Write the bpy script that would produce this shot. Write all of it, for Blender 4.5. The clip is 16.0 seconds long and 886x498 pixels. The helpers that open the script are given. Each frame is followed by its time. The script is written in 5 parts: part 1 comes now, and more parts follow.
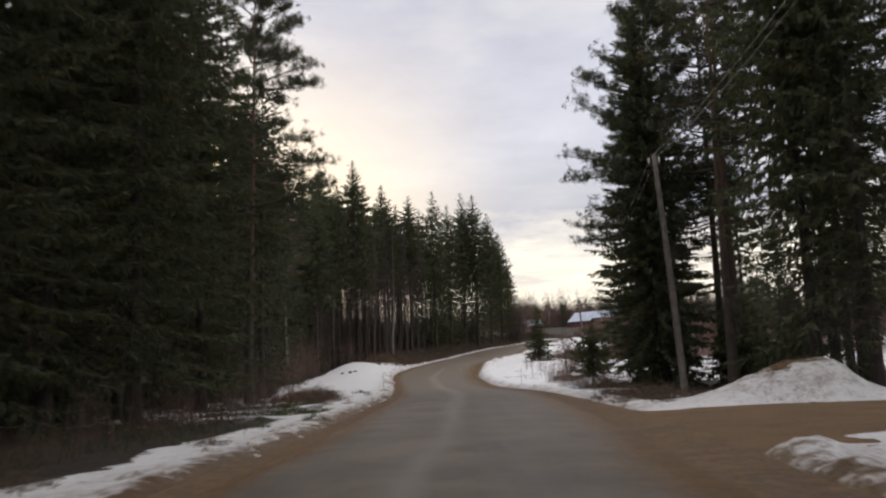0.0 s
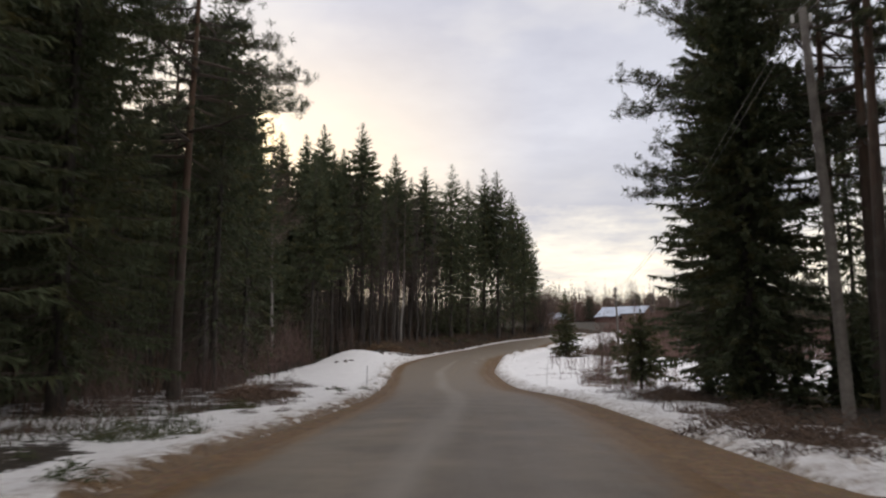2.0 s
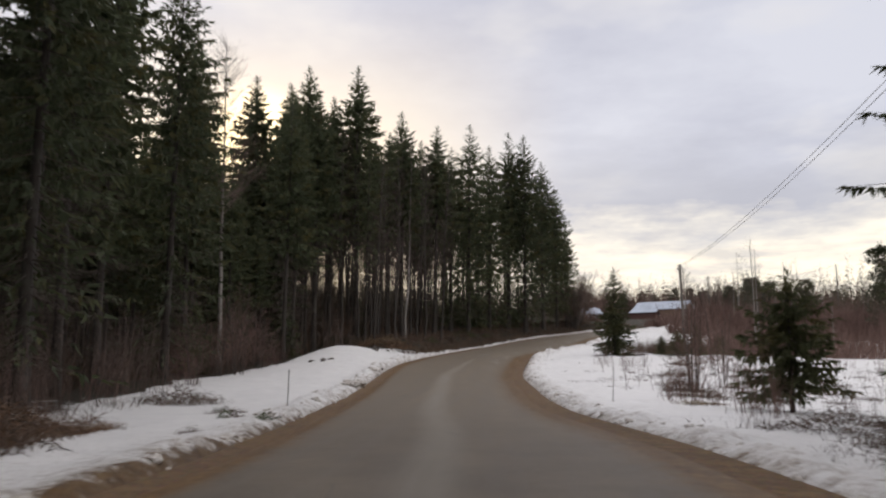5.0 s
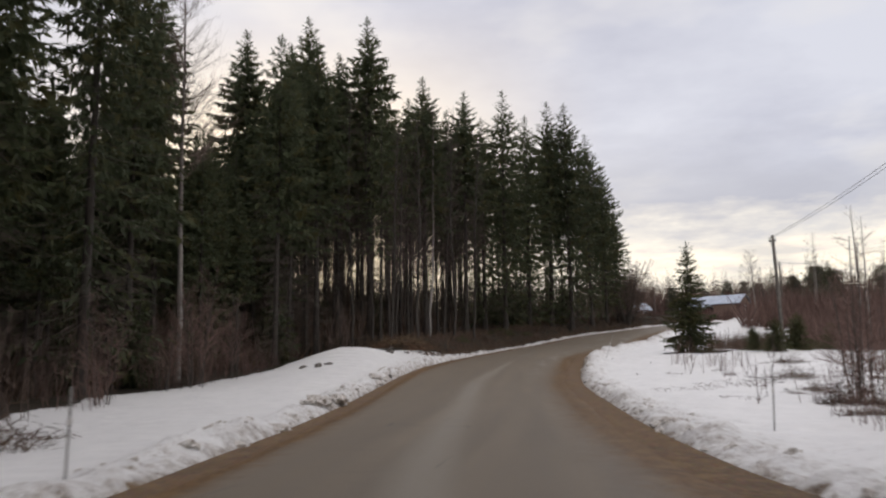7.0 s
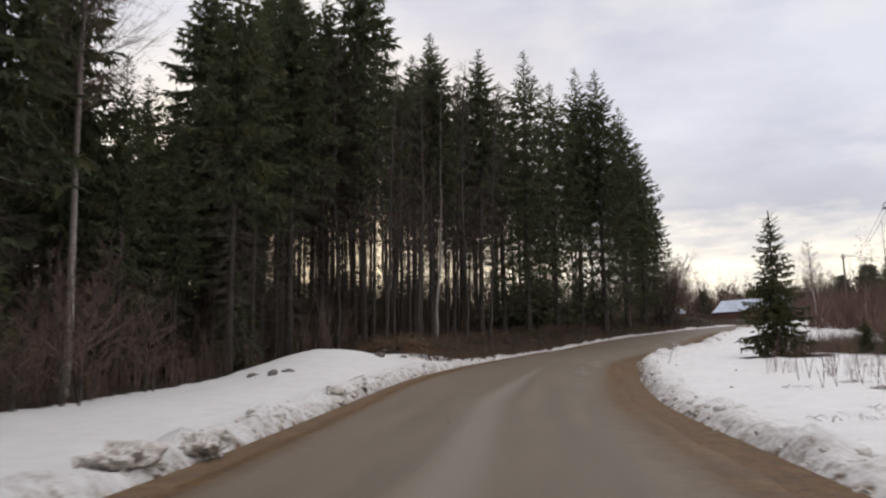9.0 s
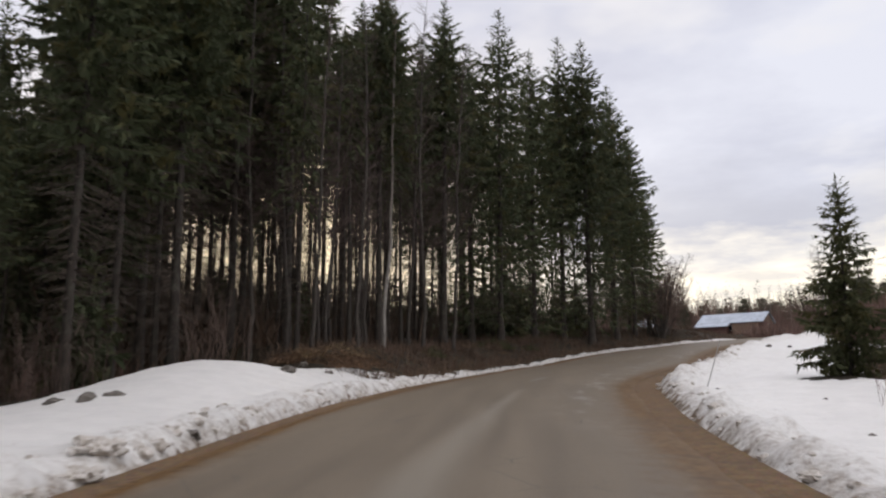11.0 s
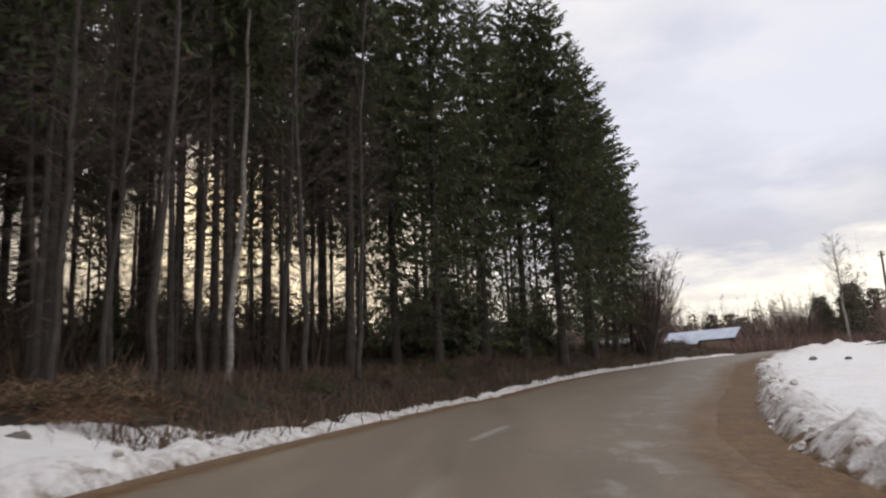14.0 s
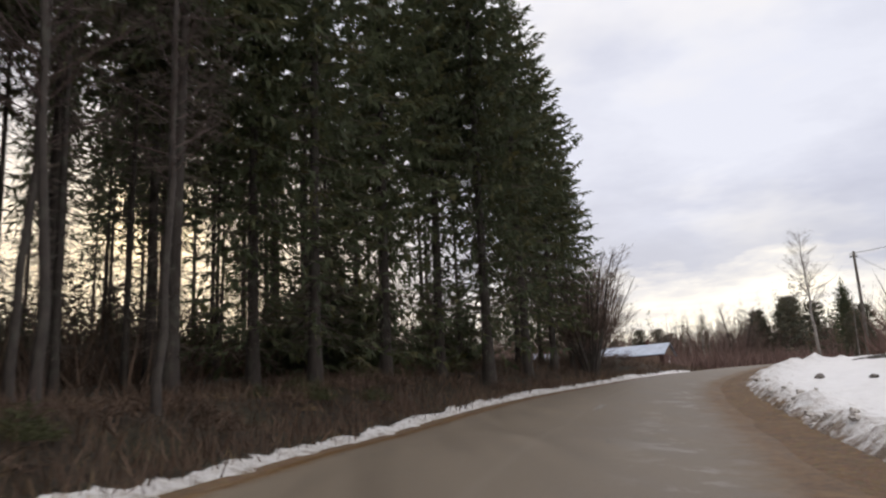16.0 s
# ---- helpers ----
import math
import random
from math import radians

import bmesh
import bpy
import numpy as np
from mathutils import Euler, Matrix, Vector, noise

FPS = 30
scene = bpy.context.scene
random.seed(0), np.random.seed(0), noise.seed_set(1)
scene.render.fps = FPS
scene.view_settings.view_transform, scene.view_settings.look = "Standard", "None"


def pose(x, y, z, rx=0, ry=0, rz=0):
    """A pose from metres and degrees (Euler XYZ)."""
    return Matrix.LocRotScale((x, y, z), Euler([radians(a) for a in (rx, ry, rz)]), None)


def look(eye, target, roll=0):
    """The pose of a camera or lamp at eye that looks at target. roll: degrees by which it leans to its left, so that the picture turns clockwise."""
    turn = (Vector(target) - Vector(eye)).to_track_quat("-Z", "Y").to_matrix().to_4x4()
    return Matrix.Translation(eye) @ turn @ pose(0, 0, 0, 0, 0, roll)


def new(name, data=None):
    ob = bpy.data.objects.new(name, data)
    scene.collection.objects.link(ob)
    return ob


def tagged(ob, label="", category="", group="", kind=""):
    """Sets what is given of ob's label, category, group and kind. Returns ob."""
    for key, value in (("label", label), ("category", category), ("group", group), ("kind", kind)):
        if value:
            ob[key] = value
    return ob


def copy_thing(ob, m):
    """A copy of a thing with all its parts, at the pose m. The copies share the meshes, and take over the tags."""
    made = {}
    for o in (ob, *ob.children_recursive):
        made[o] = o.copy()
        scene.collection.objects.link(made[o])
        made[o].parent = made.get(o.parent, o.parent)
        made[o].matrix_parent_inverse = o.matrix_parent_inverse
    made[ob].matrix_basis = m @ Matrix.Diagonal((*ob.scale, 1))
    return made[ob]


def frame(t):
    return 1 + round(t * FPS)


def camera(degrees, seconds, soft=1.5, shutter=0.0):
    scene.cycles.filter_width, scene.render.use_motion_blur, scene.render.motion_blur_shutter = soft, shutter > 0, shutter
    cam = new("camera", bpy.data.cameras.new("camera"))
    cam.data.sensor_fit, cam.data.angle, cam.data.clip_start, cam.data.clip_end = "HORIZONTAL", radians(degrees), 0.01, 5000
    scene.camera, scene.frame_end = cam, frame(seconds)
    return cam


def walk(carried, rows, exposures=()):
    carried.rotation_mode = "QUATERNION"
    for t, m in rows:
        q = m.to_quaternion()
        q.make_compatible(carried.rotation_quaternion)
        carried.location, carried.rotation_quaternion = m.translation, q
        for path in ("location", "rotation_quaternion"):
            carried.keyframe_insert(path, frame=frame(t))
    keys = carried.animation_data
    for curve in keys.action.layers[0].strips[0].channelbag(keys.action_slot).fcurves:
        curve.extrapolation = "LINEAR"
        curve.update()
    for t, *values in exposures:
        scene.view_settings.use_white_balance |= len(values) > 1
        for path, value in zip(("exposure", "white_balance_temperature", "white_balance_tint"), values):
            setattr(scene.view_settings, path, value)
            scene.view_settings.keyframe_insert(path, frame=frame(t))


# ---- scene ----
cam = camera(56.7, 16.0, soft=2.2, shutter=0.5)
PATH = [
    (0, (-0.012, 0.013, 1.502), (-0.008, 1.991, 1.802), -2.3),
    (0.5, (0.274, 3.242, 1.558), (0.272, 5.219, 1.862), -2.3),
    (1, (0.515, 6.478, 1.589), (0.499, 8.456, 1.886), -2.0),
    (1.5, (0.709, 9.779, 1.657), (0.672, 11.758, 1.945), -1.1),
    (2, (0.873, 13.093, 1.687), (0.815, 15.072, 1.967), 0.1),
    (2.5, (1.079, 16.327, 1.704), (1.017, 18.306, 1.986), 0.7),
    (3, (1.187, 19.528, 1.733), (1.121, 21.508, 2.013), 1.2),
    (3.5, (1.328, 22.784, 1.772), (1.26, 24.764, 2.048), 0.9),
    (4, (1.363, 26.063, 1.801), (1.283, 28.042, 2.082), 0.8),
    (6.5, (1.123, 42.773, 1.729), (0.937, 44.745, 2.004), -0.7),
    (7, (1.03, 46.032, 1.764), (0.824, 48.001, 2.053), -0.8),
    (7.5, (0.897, 49.271, 1.814), (0.668, 51.236, 2.107), -0.8),
    (8, (0.719, 52.449, 1.777), (0.465, 54.411, 2.071), -0.8),
    (10.5, (-0.094, 67.789, 2.073), (-0.311, 69.749, 2.408), 0.0),
    (11, (-0.093, 70.788, 2.170), (-0.275, 72.75, 2.511), -0.2),
    (11.5, (-0.105, 73.657, 2.265), (-0.258, 75.621, 2.611), -0.6),
    (12, (-0.044, 76.593, 2.364), (-0.175, 78.556, 2.720), -0.5),
    (12.5, (0.065, 79.485, 2.474), (-0.052, 81.447, 2.843), -0.9),
    (13, (0.127, 82.505, 2.585), (0.024, 84.467, 2.962), -1.8),
    (13.5, (0.255, 85.399, 2.740), (0.167, 87.358, 3.134), -2.3),
    (14, (0.36, 88.208, 2.881), (0.296, 90.165, 3.289), -2.2),
    (14.5, (0.574, 91.063, 3.049), (0.549, 93.019, 3.465), -2.1),
    (15, (0.803, 93.966, 3.270), (0.824, 95.92, 3.694), -2.1),
    (15.5, (1.092, 96.901, 3.467), (1.16, 98.853, 3.899), -2.5),
    (16, (1.441, 99.743, 3.674), (1.562, 101.69, 4.114), -2.5),
]
walk(cam, [(t, look(eye, target, roll)) for t, eye, target, roll in PATH],
     [(0.0, 0.0), (3.0, -0.02), (6.5, -0.05), (9.0, 0.05), (11.0, 0.13), (13.0, 0.11), (16.0, 0.18)])

# ---- light: thin overcast, low sun veiled behind the wood ----
SUN_AZ, SUN_EL = radians(16.6), radians(14.8)      # azimuth to the left of +y
sun_dir = Vector((-math.sin(SUN_AZ) * math.cos(SUN_EL), math.cos(SUN_AZ) * math.cos(SUN_EL), math.sin(SUN_EL)))
sun = new("sun", bpy.data.lights.new("sun", "SUN"))
sun.data.energy, sun.data.angle, sun.data.color = 0.6, radians(14), (1.0, 0.86, 0.66)
sun.matrix_world = look(sun_dir * 50, (0, 0, 0))


class Nodes:
    """Short hand for building node trees."""

    def __init__(self, tree):
        self.t = tree
        tree.nodes.clear()

    def n(self, kind, ins=None, **props):
        node = self.t.nodes.new(kind)
        for key, value in props.items():
            setattr_plain(node, key, value)
        for key, value in (ins or {}).items():
            sock = node.inputs[key]
            if isinstance(value, bpy.types.NodeSocket):
                self.t.links.new(value, sock)
            else:
                sock.default_value = value
        return node

    def math(self, op, a, b=0.0, clamp=False):
        return self.n("ShaderNodeMath", {0: a, 1: b}, operation=op, use_clamp=clamp).outputs[0]

    def noise(self, vec, scale, detail=4.0, rough=0.55, out="Fac"):
        return self.n("ShaderNodeTexNoise", {"Vector": vec, "Scale": scale, "Detail": detail, "Roughness": rough}).outputs[out]

    def ramp(self, fac, a, b):
        return self.n("ShaderNodeMapRange", {"Value": fac, "From Min": a, "From Max": b}).outputs[0]

    def mix(self, fac, a, b):
        node = self.n("ShaderNodeMix", {"Factor": fac}, data_type="RGBA")
        for sock, value in ((node.inputs[6], a), (node.inputs[7], b)):
            if isinstance(value, bpy.types.NodeSocket):
                self.t.links.new(value, sock)
            else:
                sock.default_value = (*value, 1.0)
        return node.outputs[2]


def setattr_plain(node, key, value):
    if key == "operation":
        node.operation = value
    elif key == "use_clamp":
        node.use_clamp = value
    elif key == "data_type":
        node.data_type = value
    elif key == "attribute_name":
        node.attribute_name = value
    elif key == "feature":
        node.feature = value


world = bpy.data.worlds.new("sky")
scene.world = world
world.use_nodes = True
w = Nodes(world.node_tree)
sky = w.n("ShaderNodeTexSky")
sky.sky_type, sky.sun_disc, sky.sun_elevation, sky.sun_rotation = "NISHITA", False, SUN_EL, -SUN_AZ
sky.air_density, sky.dust_density = 1.0, 2.0
co = w.n("ShaderNodeTexCoord").outputs["Generated"]
sep = w.n("ShaderNodeSeparateXYZ", {0: co})
up = w.math("MAXIMUM", sep.outputs[2], 0.0)
# the cloud sheet is a plane overhead: divide by the height above the horizon
lift = w.math("ADD", up, 0.10)
flat = w.n("ShaderNodeCombineXYZ", {0: w.math("DIVIDE", sep.outputs[0], lift), 1: w.math("DIVIDE", sep.outputs[1], lift), 2: 0.3}).outputs[0]
broad = w.noise(flat, 0.55, 5.0, 0.5)
fine = w.noise(flat, 1.7, 6.0, 0.6)
body = w.math("ADD", w.math("MULTIPLY", broad, 0.65), w.math("MULTIPLY", fine, 0.35))
gaps = w.ramp(body, 0.41, 0.60)
cloud = w.mix(gaps, (0.57, 0.58, 0.69), (0.80, 0.81, 0.90))
# thinner, creamier places in the sheet
cream = w.ramp(w.noise(flat, 0.85, 5.0, 0.55), 0.52, 0.66)
cloud = w.mix(w.math("MULTIPLY", cream, 0.7), cloud, (0.95, 0.91, 0.88))
# thin warm light through the sheet round the hidden sun
dotn = w.n("ShaderNodeVectorMath", {0: co, 1: tuple(sun_dir)})
dotn.operation = "DOT_PRODUCT"
veil = w.math("MULTIPLY", w.math("POWER", w.ramp(dotn.outputs["Value"], 0.93, 1.0), 1.4), w.ramp(up, 0.42, 0.20))
core = w.math("POWER", w.ramp(dotn.outputs["Value"], 0.9972, 1.0), 1.4)
# streaked bright cloud low over the horizon on the sun's side, golden at its foot, under a grey rim
facing = w.ramp(sep.outputs[1], 0.1, 0.75)
streak = w.noise(w.n("ShaderNodeVectorMath", {0: co, 1: (7.0, 7.0, 42.0)}, operation="MULTIPLY").outputs[0], 1.0, 6.0, 0.62)
ragged = w.math("ADD", up, w.math("MULTIPLY", w.math("SUBTRACT", w.noise(w.n("ShaderNodeVectorMath", {0: co, 1: (6.0, 6.0, 20.0)}, operation="MULTIPLY").outputs[0], 1.0, 5.0, 0.6), 0.5), 0.16))
rim = w.math("MULTIPLY", w.math("MULTIPLY", w.ramp(ragged, 0.27, 0.19), w.ramp(ragged, 0.12, 0.16)), facing)
cloud = w.mix(w.math("MULTIPLY", rim, 0.55), cloud, (0.58, 0.58, 0.64))
bright = w.mix(w.ramp(streak, 0.37, 0.56), (0.90, 0.84, 0.78), (1.34, 1.23, 1.03))
bright = w.mix(w.math("MULTIPLY", w.ramp(up, 0.085, 0.015), 0.75), bright, (1.10, 0.95, 0.72))
cloud = w.mix(w.math("MULTIPLY", w.ramp(ragged, 0.180, 0.125), facing), cloud, bright)
cloud = w.mix(w.math("MULTIPLY", veil, 0.85), cloud, (1.55, 1.26, 0.82))
cloud = w.mix(w.math("MULTIPLY", core, 0.9), cloud, (3.4, 2.7, 1.6))
# an overcast sky is brightest overhead
high = w.ramp(up, 0.45, 1.0)
# and the clouds away from the low sun are lit from the front
away = w.math("MULTIPLY", w.ramp(sep.outputs[1], 0.1, -0.8), 0.30)
gain = w.math("ADD", w.math("MULTIPLY", high, 1.05), away)
extra = w.n("ShaderNodeVectorMath", {0: (1.10, 1.0, 0.84), "Scale": gain}, operation="SCALE")
one = w.n("ShaderNodeVectorMath", {0: extra.outputs[0], 1: (1.0, 1.0, 1.0)}, operation="ADD")
total = w.n("ShaderNodeVectorMath", {0: cloud, 1: one.outputs[0]}, operation="MULTIPLY")
cloud_bg = w.n("ShaderNodeBackground", {"Color": total.outputs[0], "Strength": 1.0})
sky_bg = w.n("ShaderNodeBackground", {"Color": sky.outputs[0], "Strength": 0.06})
both = w.n("ShaderNodeMixShader", {0: 0.9, 1: sky_bg.outputs[0], 2: cloud_bg.outputs[0]})
w.n("ShaderNodeOutputWorld", {0: both.outputs[0]})


# ---- materials ----
def material(name, build):
    m = bpy.data.materials.new(name)
    m.use_nodes = True
    k = Nodes(m.node_tree)
    col, rough, height, extra = build(k)
    bsdf = k.n("ShaderNodeBsdfPrincipled", {"Base Color": col if isinstance(col, bpy.types.NodeSocket) else (*col, 1), "Roughness": rough})
    for key, value in extra.items():
        if isinstance(value, bpy.types.NodeSocket):
            m.node_tree.links.new(value, bsdf.inputs[key])
        else:
            bsdf.inputs[key].default_value = value
    if height:
        h, strength, dist = height
        bump = k.n("ShaderNodeBump", {"Height": h, "Strength": strength, "Distance": dist})
        m.node_tree.links.new(bump.outputs[0], bsdf.inputs["Normal"])
    out = bsdf.outputs[0]
    if name.endswith("needles"):
        # thin needles let some light through
        thin = k.n("ShaderNodeBsdfTranslucent", {"Color": col})
        out = k.n("ShaderNodeMixShader", {0: 0.36, 1: out, 2: thin.outputs[0]}).outputs[0]
    k.n("ShaderNodeOutputMaterial", {0: out})
    return m


def place(k):
    return k.n("ShaderNodeNewGeometry").outputs["Position"]


def local(k):
    return k.n("ShaderNodeTexCoord").outputs["Object"]


def stretched(k, vec, x, y, z):
    node = k.n("ShaderNodeVectorMath", {0: vec, 1: (x, y, z)})
    node.operation = "MULTIPLY"
    return node.outputs[0]


def chance(k):
    return k.n("ShaderNodeObjectInfo").outputs["Random"]


def island(k):
    return k.n("ShaderNodeNewGeometry").outputs["Random Per Island"]


def attr(k, name):
    return k.n("ShaderNodeAttribute", attribute_name=name).outputs["Fac"]


def sandy(k, p):
    fine, wide = k.noise(p, 7, 6, 0.65), k.noise(p, 0.8, 4, 0.6)
    col = k.mix(k.ramp(fine, 0.3, 0.7), (0.060, 0.031, 0.010), (0.165, 0.090, 0.030))
    col = k.mix(k.math("MULTIPLY", k.ramp(wide, 0.45, 0.7), 0.6), col, (0.062, 0.036, 0.018))
    return k.mix(k.math("MULTIPLY", k.ramp(k.noise(p, 2.6, 6, 0.72), 0.52, 0.64), 0.6), col, (0.175, 0.110, 0.043))


def ground_look(k):
    p = place(k)
    fine, mid, wide = k.noise(p, 9.0, 6, 0.65), k.noise(p, 1.6, 5, 0.6), k.noise(p, 0.35, 3)
    edge = k.math("ADD", attr(k, "snow"), k.math("MULTIPLY", k.math("SUBTRACT", k.noise(p, 2.6, 6, 0.68), 0.5), 0.75))
    edge = k.math("ADD", edge, k.math("MULTIPLY", k.math("SUBTRACT", wide, 0.5), 0.5))
    cover = k.ramp(edge, 0.47, 0.53)
    litter = k.mix(k.ramp(mid, 0.3, 0.7), (0.011, 0.009, 0.006), (0.032, 0.025, 0.016))
    litter = k.mix(k.ramp(fine, 0.45, 0.75), litter, (0.055, 0.040, 0.025))
    litter = k.mix(k.math("MULTIPLY", k.ramp(wide, 0.5, 0.7), 0.6), litter, (0.022, 0.028, 0.012))
    dirt = k.ramp(k.math("ADD", attr(k, "dirt"), k.math("MULTIPLY", k.math("SUBTRACT", k.noise(p, 6.5, 8, 0.78), 0.5), 3.4)), 0.36, 1.12)
    dirt = k.math("MULTIPLY", dirt, k.ramp(k.noise(p, 1.9, 5, 0.7), 0.36, 0.60))
    snow = k.mix(k.ramp(mid, 0.25, 0.75), (0.69, 0.685, 0.67), (0.80, 0.79, 0.77))
    specks = k.ramp(k.noise(p, 14.0, 5, 0.7), 0.66, 0.74)
    snow = k.mix(k.math("MULTIPLY", specks, 0.5), snow, (0.22, 0.17, 0.12))
    snow = k.mix(k.math("MULTIPLY", dirt, 0.85), snow, k.mix(k.ramp(fine, 0.4, 0.65), (0.30, 0.24, 0.18), (0.13, 0.09, 0.055)))
    # road soil splashed over the snow's foot, with a ragged upper edge
    soil = k.ramp(k.math("ADD", attr(k, "dirt"), k.math("MULTIPLY", k.math("SUBTRACT", k.noise(p, 2.4, 7, 0.72), 0.5), 1.5)), 0.94, 1.12)
    snow = k.mix(soil, snow, sandy(k, p))
    h = k.math("ADD", k.math("MULTIPLY", fine, 0.05), k.math("MULTIPLY", mid, 0.12))
    crumbs = k.math("MULTIPLY", k.noise(p, 4.5, 6, 0.7), k.math("MULTIPLY", k.ramp(attr(k, "dirt"), 0.15, 0.9), 0.30))
    h = k.math("ADD", h, crumbs)
    return k.mix(cover, litter, snow), k.ramp(cover, 2.2, -0.6), (h, 0.5, 1.0), {"Specular IOR Level": 0.2}


def asphalt_look(k):
    p = place(k)
    along = stretched(k, p, 1.0, 0.06, 1.0)
    grain, wear, wide = k.noise(p, 60, 3, 0.7), k.noise(along, 1.5, 5, 0.6), k.noise(p, 0.22, 4, 0.6)
    col = k.mix(k.ramp(wear, 0.3, 0.7), (0.102, 0.078, 0.052), (0.170, 0.136, 0.096))
    col = k.mix(k.math("MULTIPLY", k.ramp(wide, 0.45, 0.65), 0.5), col, (0.132, 0.104, 0.070))
    # pale worn patches where the top coat has gone
    bare = k.math("MULTIPLY", attr(k, "worn"), k.ramp(k.noise(stretched(k, p, 1.0, 0.4, 1.0), 1.3, 6, 0.7), 0.52, 0.60))
    col = k.mix(k.math("MULTIPLY", bare, 0.7), col, (0.25, 0.235, 0.21))
    # tree shade painted into the asphalt near the start, in noisy patches
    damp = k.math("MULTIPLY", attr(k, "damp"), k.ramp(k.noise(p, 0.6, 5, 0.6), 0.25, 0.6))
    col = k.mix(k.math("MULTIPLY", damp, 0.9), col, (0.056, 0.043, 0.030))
    # the pale centre track, toned down within that painted shade
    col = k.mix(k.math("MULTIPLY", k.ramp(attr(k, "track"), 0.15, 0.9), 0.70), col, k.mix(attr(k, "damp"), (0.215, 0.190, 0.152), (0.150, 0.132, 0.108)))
    crack = k.n("ShaderNodeTexVoronoi", {"Vector": k.mix(0.06, p, k.noise(p, 1.4, 4, 0.6, "Color")), "Scale": 0.55}, feature="DISTANCE_TO_EDGE").outputs["Distance"]
    line = k.math("MULTIPLY", k.ramp(crack, 0.012, 0.004), k.ramp(k.noise(p, 0.5, 2), 0.54, 0.66))
    col = k.mix(k.math("MULTIPLY", line, 0.6), col, (0.045, 0.04, 0.035))
    col = k.mix(k.math("MULTIPLY", k.ramp(grain, 0.35, 0.75), 0.25), col, (0.30, 0.28, 0.25))
    col = k.mix(k.ramp(k.math("ADD", attr(k, "dust"), k.math("MULTIPLY", k.math("SUBTRACT", k.noise(p, 2.2, 7, 0.72), 0.5), 1.1)), 0.25, 0.85), col, sandy(k, p))
    return col, k.ramp(wear, -1.6, 1.9), (grain, 0.25, 0.01), {"Specular IOR Level": 0.2}


def gravel_look(k):
    p = place(k)
    stone = k.n("ShaderNodeTexVoronoi", {"Vector": p, "Scale": 26.0})
    return k.mix(0.03, sandy(k, p), stone.outputs["Color"]), 0.95, (stone.outputs["Distance"], 0.3, 0.03), {}


def needle_look(dark, light):
    def build(k):
        r = k.math("ADD", k.math("MULTIPLY", island(k), 0.6), k.math("MULTIPLY", chance(k), 0.4))
        col = k.mix(r, dark, light)
        col = k.mix(k.ramp(k.noise(local(k), 0.9, 3), 0.5, 0.75), col, tuple(0.5 * (a + b) * f for a, b, f in zip(dark, light, (1.5, 1.1, 0.8))))
        return col, 0.7, None, {"Specular IOR Level": 0.25}
    return build


def bark_look(low, high, scale=(9, 9, 1.6), top=None):
    def build(k):
        p = local(k)
        ridges = k.noise(stretched(k, p, *scale), 1.0, 6, 0.65)
        col = k.mix(k.ramp(ridges, 0.3, 0.7), low, high)
        if top:
            z = k.n("ShaderNodeSeparateXYZ", {0: p}).outputs[2]
            f = k.ramp(k.math("ADD", z, k.math("MULTIPLY", k.noise(p, 1.2, 4), 3.0)), top[1], top[2])
            col = k.mix(f, col, k.mix(k.ramp(ridges, 0.3, 0.7), tuple(0.6 * c for c in top[0]), top[0]))
        col = k.mix(k.math("MULTIPLY", k.ramp(k.noise(p, 2.0, 4), 0.5, 0.7), 0.35), col, (0.12, 0.13, 0.10))
        return col, 0.9, (ridges, 0.7, 0.03), {}
    return build


def birch_look(k):
    p = local(k)
    marks = k.ramp(k.noise(stretched(k, p, 4, 4, 13), 1.0, 5, 0.7), 0.56, 0.63)
    z = k.n("ShaderNodeSeparateXYZ", {0: p}).outputs[2]
    col = k.mix(k.ramp(k.noise(p, 3, 3), 0.3, 0.7), (0.22, 0.20, 0.175), (0.37, 0.34, 0.31))
    col = k.mix(k.math("MULTIPLY", k.ramp(k.math("ADD", z, k.math("MULTIPLY", k.noise(p, 1.0, 4), 3.0)), 5.0, 11.0), 0.75), col, (0.10, 0.075, 0.062))
    col = k.mix(marks, col, (0.05, 0.045, 0.04))
    col = k.mix(k.math("MULTIPLY", k.ramp(z, 2.0, 0.0), k.ramp(k.noise(p, 6, 4), 0.35, 0.6)), col, (0.07, 0.06, 0.05))
    return col, 0.75, (marks, 0.3, 0.01), {}


def plain_look(a, b, scale=6.0, rough=0.8, bump=0.3, **extra):
    def build(k):
        f = k.noise(local(k), scale, 5, 0.65)
        return k.mix(k.ramp(f, 0.3, 0.7), a, b), rough, (f, bump, 0.02) if bump else None, extra
    return build


def twig_look(a, b):
    def build(k):
        return k.mix(island(k), a, b), 0.85, None, {}
    return build


